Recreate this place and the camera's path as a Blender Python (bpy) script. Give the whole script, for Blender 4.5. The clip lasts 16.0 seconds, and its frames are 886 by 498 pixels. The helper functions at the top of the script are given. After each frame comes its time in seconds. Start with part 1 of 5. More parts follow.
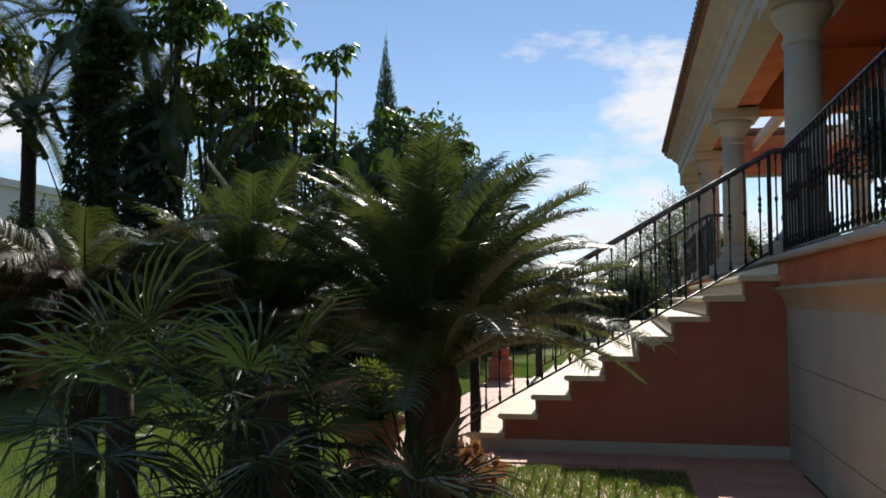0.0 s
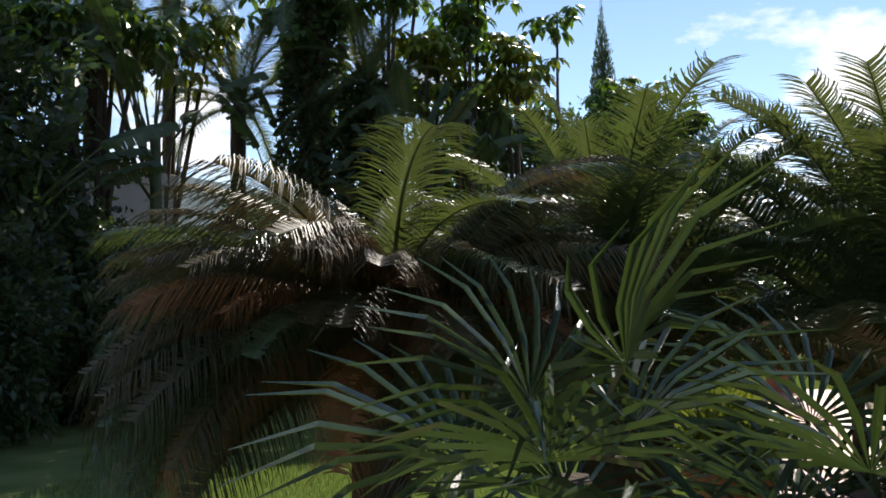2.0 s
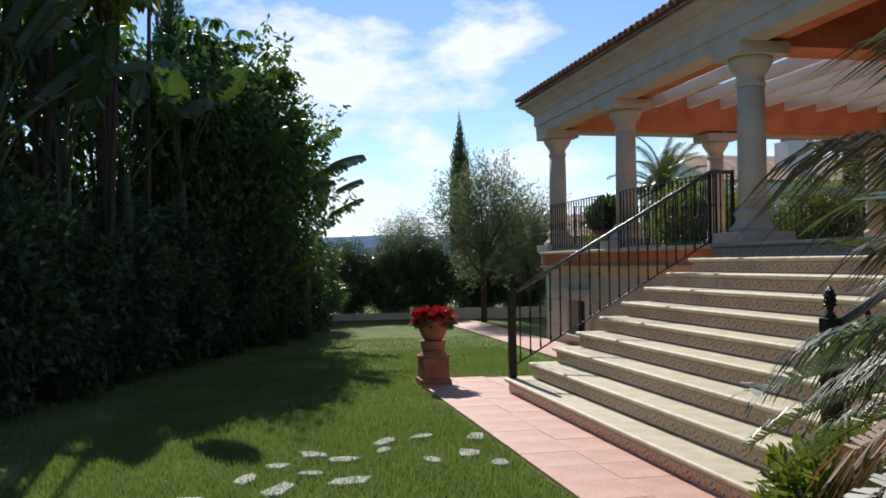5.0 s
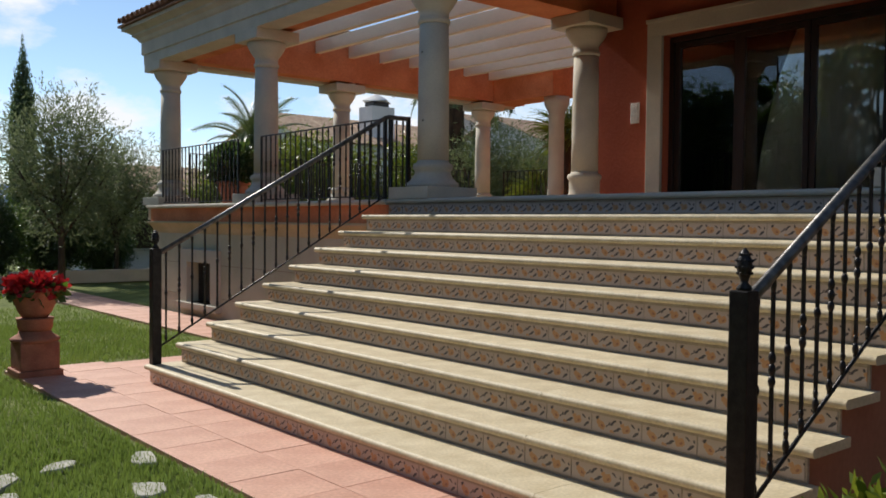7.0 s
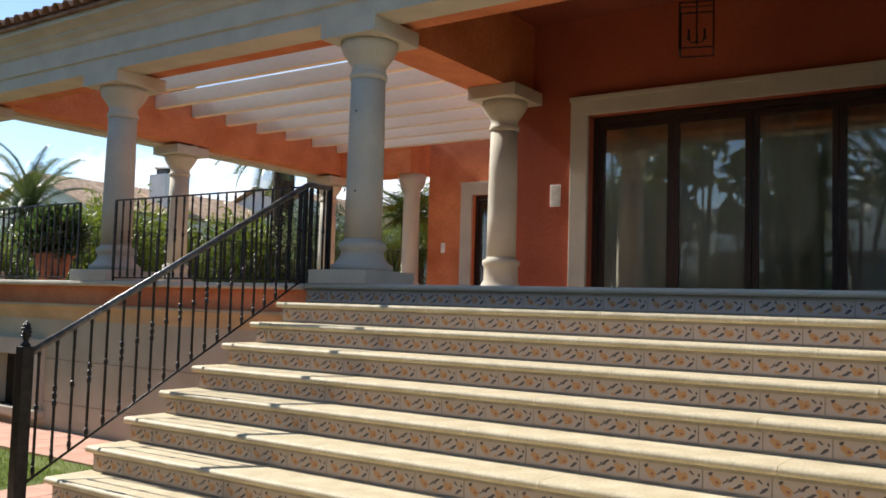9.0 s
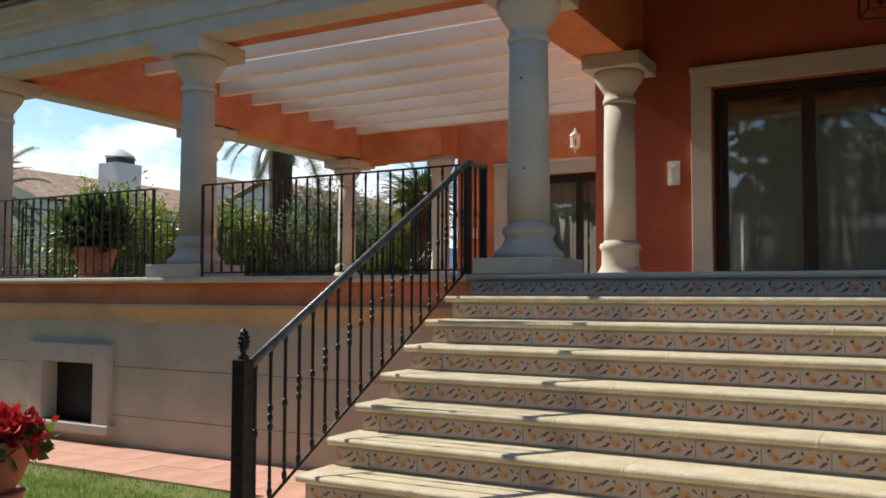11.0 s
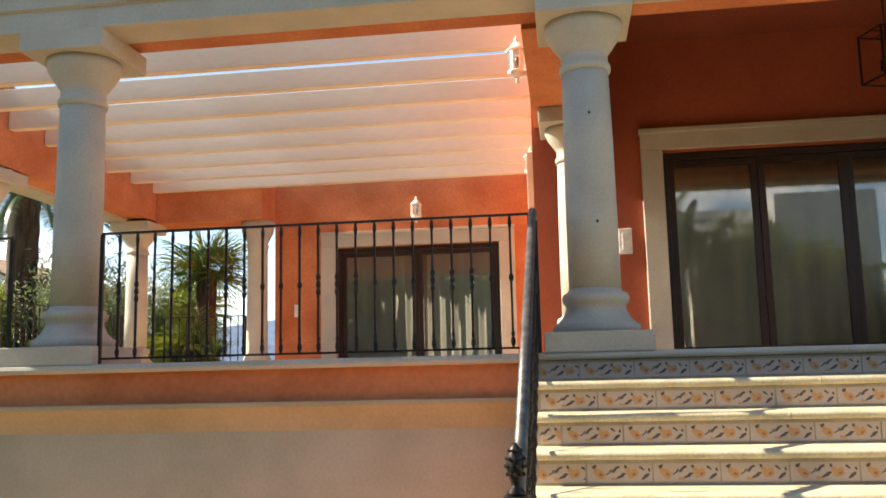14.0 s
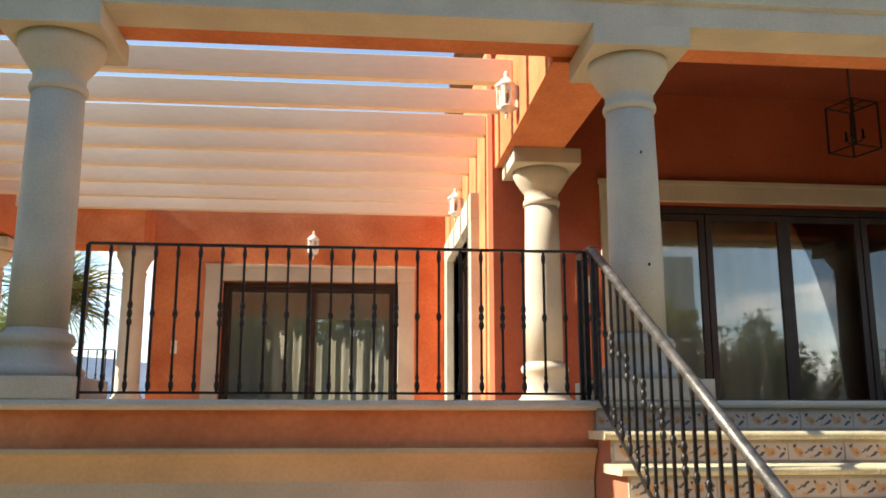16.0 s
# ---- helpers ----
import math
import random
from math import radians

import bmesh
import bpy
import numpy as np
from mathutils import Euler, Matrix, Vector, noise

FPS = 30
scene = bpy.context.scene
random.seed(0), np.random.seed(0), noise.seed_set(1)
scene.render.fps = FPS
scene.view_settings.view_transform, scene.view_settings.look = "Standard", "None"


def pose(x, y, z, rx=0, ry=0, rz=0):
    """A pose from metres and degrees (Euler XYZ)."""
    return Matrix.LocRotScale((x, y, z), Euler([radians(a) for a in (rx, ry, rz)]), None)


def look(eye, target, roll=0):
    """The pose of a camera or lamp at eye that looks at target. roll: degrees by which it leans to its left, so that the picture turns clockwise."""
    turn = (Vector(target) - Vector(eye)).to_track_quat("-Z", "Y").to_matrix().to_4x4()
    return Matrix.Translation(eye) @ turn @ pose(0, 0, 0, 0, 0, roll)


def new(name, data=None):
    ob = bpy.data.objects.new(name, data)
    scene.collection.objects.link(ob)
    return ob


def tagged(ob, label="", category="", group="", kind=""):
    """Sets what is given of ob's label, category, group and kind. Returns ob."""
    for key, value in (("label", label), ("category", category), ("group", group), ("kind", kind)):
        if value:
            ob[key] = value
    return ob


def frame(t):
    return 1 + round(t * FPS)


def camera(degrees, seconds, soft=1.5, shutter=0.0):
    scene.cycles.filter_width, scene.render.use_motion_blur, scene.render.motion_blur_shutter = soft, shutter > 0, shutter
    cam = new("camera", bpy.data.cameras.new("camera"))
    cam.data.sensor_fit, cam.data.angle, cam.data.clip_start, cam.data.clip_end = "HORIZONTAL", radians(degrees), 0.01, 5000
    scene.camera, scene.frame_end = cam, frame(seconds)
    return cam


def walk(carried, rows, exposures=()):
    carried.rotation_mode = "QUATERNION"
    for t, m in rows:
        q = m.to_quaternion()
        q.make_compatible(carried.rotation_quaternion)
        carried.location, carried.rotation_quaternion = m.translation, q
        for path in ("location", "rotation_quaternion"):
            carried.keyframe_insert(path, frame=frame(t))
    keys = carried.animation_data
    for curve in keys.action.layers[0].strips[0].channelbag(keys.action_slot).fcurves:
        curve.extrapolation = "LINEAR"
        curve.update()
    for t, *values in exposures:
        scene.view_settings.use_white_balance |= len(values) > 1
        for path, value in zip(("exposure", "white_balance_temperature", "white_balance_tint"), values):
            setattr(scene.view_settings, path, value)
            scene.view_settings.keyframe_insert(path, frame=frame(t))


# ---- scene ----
PATH = [
    (0, (1.451, -7.802, 1.37), (1.043, -5.847, 1.488), -0.2),
    (0.5, (1.177, -7.291, 1.341), (0.637, -5.367, 1.407), 0.6),
    (1, (0.877, -6.853, 1.353), (0.318, -4.935, 1.458), -0.0),
    (1.5, (0.405, -6.441, 1.374), (-0.337, -4.59, 1.517), 0.3),
    (2, (-0.119, -6.128, 1.4), (-0.905, -4.292, 1.512), -0.9),
    (2.5, (-0.548, -5.812, 1.453), (-1.323, -3.972, 1.565), -1.1),
    (3, (-1.103, -5.533, 1.466), (-1.992, -3.745, 1.577), -1.4),
    (3.5, (-1.691, -5.126, 1.353), (-2.664, -3.382, 1.46), -2.4),
    (4, (-2.316, -4.703, 1.319), (-2.932, -2.802, 1.408), -2.5),
    (4.5, (-2.561, -4.269, 1.513), (-2.624, -2.27, 1.532), -2.3),
    (5, (-2.881, -3.953, 1.551), (-2.462, -1.998, 1.583), -0.7),
    (5.2, (-2.996, -3.763, 1.554), (-2.376, -1.862, 1.602), -0.3),
    (7.3, (-3.074, -1.416, 1.486), (-1.664, 0.002, 1.414), 1.4),
    (7.5, (-2.994, -1.22, 1.496), (-1.492, 0.099, 1.446), 1.9),
    (8, (-2.844, -0.613, 1.506), (-1.189, 0.507, 1.591), 2.3),
    (8.5, (-2.958, -0.07, 1.564), (-1.274, 0.997, 1.723), 2.5),
    (9, (-3.14, 0.514, 1.579), (-1.495, 1.643, 1.71), 1.7),
    (9.2, (-3.228, 0.749, 1.571), (-1.596, 1.898, 1.704), 1.7),
    (11.3, (-3.564, 3.099, 1.597), (-1.765, 3.97, 1.685), -0.5),
    (11.5, (-3.591, 3.284, 1.615), (-1.734, 4.017, 1.725), -0.2),
    (12, (-3.412, 3.723, 1.628), (-1.456, 4.099, 1.823), -0.2),
    (12.5, (-3.258, 4.3, 1.641), (-1.291, 4.562, 1.896), -1.1),
    (13, (-3.269, 4.816, 1.645), (-1.306, 5.126, 1.875), -1.9),
    (13.5, (-3.045, 5.265, 1.63), (-1.084, 5.585, 1.862), -2.5),
    (14, (-2.818, 5.866, 1.624), (-0.857, 6.136, 1.911), -1.3),
    (14.5, (-2.559, 6.267, 1.634), (-0.602, 6.444, 2.012), -0.5),
    (15, (-2.578, 6.716, 1.679), (-0.617, 6.663, 2.072), 0.2),
    (15.5, (-2.583, 7.043, 1.658), (-0.631, 6.793, 2.021), -0.5),
    (16, (-2.383, 7.435, 1.622), (-0.429, 7.249, 2.012), -0.0),
]
cam = camera(53.8, 16.0, soft=1.7)
walk(cam, [(t, look(eye, target, roll)) for t, eye, target, roll in PATH],
     [(0, -0.05, 6450, 10), (1.5, 0.4, 6650, 12), (2.5, 0.7, 6600, 12), (3.5, 1.15, 6500, 12), (4.2, 1.1, 6500, 12), (4.6, 0.65, 6300, 10), (5, 0.1, 6050, 10), (7.5, 0.05, 6500, 10), (8, 0.55, 6500, 10), (8.5, 0.75, 6550, 10), (9, 0.68, 6400, 10), (11.5, 0.45, 6500, 10), (12, 0.9, 6800, 10), (12.5, 1.4, 7000, 10), (13.5, 1.38, 7250, 10), (16, 1.3, 7500, 10)])

# world, sun, exposure
world = bpy.data.worlds.new("sky")
scene.world = world
world.use_nodes = True
SUN_DIR = Vector((-0.03, 1.29, 1.0)).normalized()      # towards the sun
wn, wl = world.node_tree.nodes, world.node_tree.links
wn.clear()
sky = wn.new("ShaderNodeTexSky")
sky.sky_type = "NISHITA"
sky.sun_disc = False
sky.sun_elevation = math.asin(SUN_DIR.z)
sky.sun_rotation = math.atan2(SUN_DIR.x, SUN_DIR.y)
sky.air_density, sky.dust_density, sky.ozone_density = 0.85, 0.0, 1.4
w_co = wn.new("ShaderNodeTexCoord")
w_map = wn.new("ShaderNodeMapping")
w_map.inputs["Scale"].default_value = (1.0, 1.0, 2.2)
w_noise = wn.new("ShaderNodeTexNoise")
w_noise.inputs["Scale"].default_value = 4.6
w_noise.inputs["Detail"].default_value = 9
w_noise.inputs["Roughness"].default_value = 0.58
w_sep = wn.new("ShaderNodeSeparateXYZ")
w_low = wn.new("ShaderNodeMapRange")                    # clouds gather towards the horizon
w_low.inputs[1].default_value, w_low.inputs[2].default_value = 0.04, 0.32
w_low.inputs[3].default_value, w_low.inputs[4].default_value = 0.13, -0.07
w_add = wn.new("ShaderNodeMath")
w_ramp = wn.new("ShaderNodeValToRGB")
w_ramp.color_ramp.elements[0].position, w_ramp.color_ramp.elements[1].position = 0.555, 0.665
w_mix = wn.new("ShaderNodeMixRGB")
w_mix.inputs[2].default_value = (7.6, 7.8, 8.2, 1)
w_bg = wn.new("ShaderNodeBackground")
w_bg.inputs["Strength"].default_value = 0.12
w_out = wn.new("ShaderNodeOutputWorld")
wl.new(w_co.outputs["Generated"], w_map.inputs[0]); wl.new(w_map.outputs[0], w_noise.inputs["Vector"])
wl.new(w_co.outputs["Generated"], w_sep.inputs[0]); wl.new(w_sep.outputs["Z"], w_low.inputs[0])
wl.new(w_noise.outputs[0], w_add.inputs[0]); wl.new(w_low.outputs[0], w_add.inputs[1])
wl.new(w_add.outputs[0], w_ramp.inputs[0]); wl.new(w_ramp.outputs[0], w_mix.inputs[0])
wl.new(sky.outputs[0], w_mix.inputs[1]); wl.new(w_mix.outputs[0], w_bg.inputs[0]); wl.new(w_bg.outputs[0], w_out.inputs[0])
sun = new("sun", bpy.data.lights.new("sun", "SUN"))
sun.data.energy, sun.data.angle, sun.data.color = 5.0, radians(0.55), (1.0, 0.94, 0.84)
sun.matrix_world = look(SUN_DIR * 60, (0, 0, 0))


# ---- materials ----
def mat(name, base, light=None, scale=2.0, fine=45.0, rough=0.75, bump=0.25, metal=0.0, spec=0.4, leaf=0.0, vary=0.0, mix=(0.35, 0.65), stretch=(1, 1, 1), leafcol=None, grainy=1.0):
    m = bpy.data.materials.new(name)
    m.use_nodes = True
    n, l = m.node_tree.nodes, m.node_tree.links
    n.clear()
    out = n.new("ShaderNodeOutputMaterial")
    b = n.new("ShaderNodeBsdfPrincipled")
    co = n.new("ShaderNodeTexCoord")
    mp = n.new("ShaderNodeMapping")
    mp.inputs["Scale"].default_value = stretch
    l.new(co.outputs["Object"], mp.inputs[0])
    big, small = n.new("ShaderNodeTexNoise"), n.new("ShaderNodeTexNoise")
    big.inputs["Scale"].default_value, big.inputs["Detail"].default_value = scale, 6
    small.inputs["Scale"].default_value, small.inputs["Detail"].default_value = fine, 4
    l.new(mp.outputs[0], big.inputs["Vector"]); l.new(mp.outputs[0], small.inputs["Vector"])
    ramp = n.new("ShaderNodeValToRGB")
    ramp.color_ramp.elements[0].position, ramp.color_ramp.elements[1].position = mix
    ramp.color_ramp.elements[0].color = (*base, 1)
    ramp.color_ramp.elements[1].color = (*(light or [min(1, c * 1.25) for c in base]), 1)
    l.new(big.outputs[0], ramp.inputs[0])
    grain = n.new("ShaderNodeMapRange")
    grain.inputs[1].default_value, grain.inputs[2].default_value = 0.25, 0.75
    grain.inputs[3].default_value, grain.inputs[4].default_value = 1 - 0.18 * grainy, 1 + 0.12 * grainy
    l.new(small.outputs[0], grain.inputs[0])
    mul = n.new("ShaderNodeMixRGB"); mul.blend_type = "MULTIPLY"; mul.inputs[0].default_value = 1
    l.new(ramp.outputs[0], mul.inputs[1]); l.new(grain.outputs[0], mul.inputs[2])
    col = mul.outputs[0]
    if vary:
        info, geo = n.new("ShaderNodeObjectInfo"), n.new("ShaderNodeNewGeometry")
        add = n.new("ShaderNodeMath"); add.operation = "ADD"
        l.new(info.outputs["Random"], add.inputs[0]); l.new(geo.outputs["Random Per Island"], add.inputs[1])
        vr = n.new("ShaderNodeMapRange")
        vr.inputs[1].default_value, vr.inputs[2].default_value = 0, 2
        vr.inputs[3].default_value, vr.inputs[4].default_value = 1 - vary, 1 + vary
        l.new(add.outputs[0], vr.inputs[0])
        mv = n.new("ShaderNodeMixRGB"); mv.blend_type = "MULTIPLY"; mv.inputs[0].default_value = 1
        l.new(col, mv.inputs[1]); l.new(vr.outputs[0], mv.inputs[2])
        col = mv.outputs[0]
    l.new(col, b.inputs["Base Color"])
    b.inputs["Roughness"].default_value, b.inputs["Metallic"].default_value = rough, metal
    b.inputs["Specular IOR Level"].default_value = spec
    if bump:
        bp = n.new("ShaderNodeBump")
        bp.inputs["Strength"].default_value, bp.inputs["Distance"].default_value = bump, 0.01
        l.new(small.outputs[0], bp.inputs["Height"]); l.new(bp.outputs[0], b.inputs["Normal"])
    surf = b.outputs[0]
    if leaf:
        tr = n.new("ShaderNodeBsdfTranslucent")
        if leafcol:
            tr.inputs[0].default_value = (*leafcol, 1)
        else:
            l.new(col, tr.inputs[0])
        ms = n.new("ShaderNodeMixShader"); ms.inputs[0].default_value = leaf
        l.new(surf, ms.inputs[1]); l.new(tr.outputs[0], ms.inputs[2])
        surf = ms.outputs[0]
    l.new(surf, out.inputs[0])
    return m


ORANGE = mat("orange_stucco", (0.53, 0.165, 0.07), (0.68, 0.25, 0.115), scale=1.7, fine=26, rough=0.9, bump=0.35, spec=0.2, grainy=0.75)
# the orange stucco again, darkened and reddened to hold the porch's shade
PORCHSHADE = mat("shaded_orange_stucco", (0.335, 0.083, 0.047), (0.41, 0.11, 0.06), scale=1.1, fine=26, rough=0.9, bump=0.3, spec=0.2, grainy=0.5)
STONE = mat("cream_limestone", (0.47, 0.435, 0.36), (0.55, 0.51, 0.42), scale=2.6, fine=70, rough=0.8, bump=0.25, spec=0.25, grainy=0.55)
COVING = mat("ochre_render", (0.43, 0.35, 0.22), (0.53, 0.43, 0.28), scale=1.6, fine=40, rough=0.88, bump=0.2, spec=0.2, grainy=0.5)
PLASTER = mat("beige_render", (0.42, 0.405, 0.31), (0.52, 0.495, 0.385), scale=1.7, fine=50, rough=0.88, bump=0.2, spec=0.2, grainy=0.5)
TREAD = mat("tread_stone", (0.53, 0.44, 0.28), (0.66, 0.57, 0.39), scale=5.0, fine=55, rough=0.6, bump=0.2, spec=0.35, vary=0.06)
GROUT = mat("grout", (0.25, 0.21, 0.17), scale=6, fine=60, rough=0.95, bump=0.2)
PAVE = mat("terracotta_paving", (0.54, 0.28, 0.195), (0.64, 0.365, 0.265), scale=2.2, fine=40, rough=0.62, bump=0.2, vary=0.08)
IRON = mat("dark_iron", (0.022, 0.02, 0.02), (0.04, 0.036, 0.034), scale=20, fine=160, rough=0.42, bump=0.15, metal=0.6, spec=0.5)
IRONRAIL = mat("weathered_iron_handrail", (0.07, 0.068, 0.065), (0.16, 0.155, 0.15), scale=16, fine=160, rough=0.38, bump=0.2, metal=0.5)
WOOD = mat("dark_brown_joinery", (0.022, 0.013, 0.010), (0.04, 0.022, 0.016), scale=5, fine=60, rough=0.35, bump=0.05, stretch=(1, 1, 0.1))
SLAT = mat("cream_painted_beam", (0.79, 0.63, 0.45), (0.86, 0.71, 0.53), scale=1.6, fine=30, rough=0.8, bump=0.1, stretch=(1, 0.3, 1), grainy=0.25)
ROOF = mat("clay_roof_tile", (0.20, 0.105, 0.065), (0.36, 0.22, 0.14), scale=5, fine=50, rough=0.9, bump=0.4, vary=0.25)
FARROOF = mat("sunlit_roof_tile", (0.36, 0.22, 0.14), (0.52, 0.38, 0.25), scale=3, fine=30, rough=0.9, bump=0.4, vary=0.2)
WHITE = mat("white_plastic", (0.72, 0.70, 0.66), scale=10, fine=80, rough=0.4, bump=0.05)
WHITEWALL = mat("white_render", (0.66, 0.64, 0.60), (0.76, 0.74, 0.70), scale=1.0, fine=40, rough=0.85, bump=0.15)
CLAY = mat("terracotta_pot", (0.33, 0.12, 0.07), (0.45, 0.18, 0.10), scale=6, fine=70, rough=0.8, bump=0.3)
SOIL = mat("dark_soil", (0.03, 0.02, 0.014), (0.07, 0.05, 0.035), scale=8, fine=60, rough=1, bump=0.8)
TURF = mat("turf", (0.11, 0.145, 0.04), (0.20, 0.23, 0.08), scale=1.4, fine=90, rough=0.95, bump=0.9, spec=0.1)
BLADE = mat("grass_blade", (0.17, 0.215, 0.055), (0.30, 0.33, 0.12), scale=1.2, fine=20, rough=0.7, bump=0, leaf=0.35, vary=0.3, leafcol=(0.22, 0.32, 0.06))
SLAB = mat("pale_stepping_stone", (0.38, 0.37, 0.32), (0.53, 0.51, 0.44), scale=6, fine=60, rough=0.9, bump=0.4)
DARKLEAF = mat("dark_leaf", (0.055, 0.08, 0.046), (0.085, 0.12, 0.06), scale=3, fine=25, rough=0.34, bump=0, leaf=0.34, vary=0.4, leafcol=(0.085, 0.15, 0.025))
MIDLEAF = mat("mid_leaf", (0.05, 0.10, 0.03), (0.09, 0.15, 0.045), scale=3, fine=25, rough=0.4, bump=0, leaf=0.3, vary=0.35, leafcol=(0.13, 0.24, 0.02))
YELLOWLEAF = mat("yellow_green_leaf", (0.10, 0.15, 0.02), (0.20, 0.24, 0.04), scale=3, fine=25, rough=0.45, bump=0, leaf=0.32, vary=0.35, leafcol=(0.24, 0.29, 0.03))
GREYLEAF = mat("grey_green_leaf", (0.14, 0.18, 0.08), (0.23, 0.27, 0.13), scale=3, fine=25, rough=0.6, bump=0, leaf=0.45, vary=0.3)
CYCAD = mat("glossy_cycad_leaflet", (0.05, 0.08, 0.035), (0.085, 0.12, 0.048), scale=4, fine=25, rough=0.32, bump=0, spec=0.55, leaf=0.26, vary=0.25, leafcol=(0.13, 0.165, 0.035))
DRYLEAF = mat("dry_leaflet", (0.26, 0.10, 0.035), (0.36, 0.20, 0.08), scale=3, fine=25, rough=0.6, bump=0, leaf=0.35, vary=0.3)
OLDLEAF = mat("ageing_leaflet", (0.05, 0.065, 0.027), (0.12, 0.085, 0.036), scale=5, fine=25, rough=0.5, bump=0, leaf=0.25, vary=0.3)
FANLEAF = mat("glossy_fan_leaf", (0.04, 0.064, 0.034), (0.06, 0.092, 0.045), scale=4, fine=25, rough=0.22, bump=0, spec=0.8, leaf=0.10, vary=0.25, leafcol=(0.12, 0.20, 0.03))
BARK = mat("bark", (0.045, 0.034, 0.025), (0.10, 0.075, 0.055), scale=7, fine=40, rough=0.95, bump=0.8, stretch=(1, 1, 0.25))
FIBRE = mat("palm_fibre", (0.035, 0.026, 0.018), (0.10, 0.07, 0.045), scale=9, fine=70, rough=1, bump=1.0, stretch=(1, 1, 0.3))
STEM = mat("green_stem", (0.05, 0.07, 0.025), (0.09, 0.11, 0.04), scale=5, fine=40, rough=0.6, bump=0.1)
RED = mat("red_petal", (0.42, 0.012, 0.018), (0.6, 0.03, 0.03), scale=9, fine=40, rough=0.6, bump=0, leaf=0.25, vary=0.3)
CURTAIN = mat("cream_curtain", (0.76, 0.71, 0.61), (0.82, 0.77, 0.67), scale=3, fine=120, rough=0.95, bump=0.1, leaf=0.6)
ROOMWALL = mat("room_wall", (0.72, 0.68, 0.61), scale=1, fine=30, rough=0.9, bump=0.1)
SOFA = mat("brown_upholstery", (0.07, 0.045, 0.035), (0.10, 0.07, 0.05), scale=4, fine=120, rough=0.95, bump=0.3)
FARGREEN = mat("far_ground", (0.07, 0.10, 0.035), (0.15, 0.15, 0.07), scale=0.05, fine=1.2, rough=1, bump=0)
# stair-side stucco, taken down to brown-red so the colour carries its shade
STAIRSIDE = mat("shaded_side_stucco", (0.33, 0.13, 0.08), (0.41, 0.17, 0.10), scale=1.1, fine=26, rough=0.9, bump=0.3, spec=0.2, grainy=0.5)
# the ceiling's shade is put into this deep red, which also cuts bounce
SHADERED = mat("shaded_ceiling_red", (0.20, 0.05, 0.03), (0.27, 0.07, 0.04), scale=1.1, fine=30, rough=0.9, bump=0.3, spec=0.2)
OCHRE = mat("ochre_terrace_tile", (0.48, 0.33, 0.19), (0.58, 0.42, 0.26), scale=2, fine=40, rough=0.6, bump=0.2)
# the blue of far haze is mixed into the hills' base colour
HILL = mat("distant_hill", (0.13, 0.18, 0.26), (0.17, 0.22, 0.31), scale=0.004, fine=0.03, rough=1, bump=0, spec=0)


def glass_mat():
    m = bpy.data.materials.new("window_glass")
    m.use_nodes = True
    n, l = m.node_tree.nodes, m.node_tree.links
    n.clear()
    out, mixer = n.new("ShaderNodeOutputMaterial"), n.new("ShaderNodeMixShader")
    clear, gloss, fr = n.new("ShaderNodeBsdfTransparent"), n.new("ShaderNodeBsdfGlossy"), n.new("ShaderNodeFresnel")
    clear.inputs[0].default_value = (0.92, 0.94, 0.92, 1)
    gloss.inputs["Roughness"].default_value = 0.0
    fr.inputs[0].default_value = 2.0
    bend, bp = n.new("ShaderNodeTexNoise"), n.new("ShaderNodeBump")
    bend.inputs["Scale"].default_value = 1.1
    bp.inputs["Strength"].default_value, bp.inputs["Distance"].default_value = 0.006, 0.02
    l.new(bend.outputs[0], bp.inputs["Height"]); l.new(bp.outputs[0], gloss.inputs["Normal"])
    l.new(fr.outputs[0], mixer.inputs[0]); l.new(clear.outputs[0], mixer.inputs[1]); l.new(gloss.outputs[0], mixer.inputs[2])
    l.new(mixer.outputs[0], out.inputs[0])
    return m


GLASS = glass_mat()


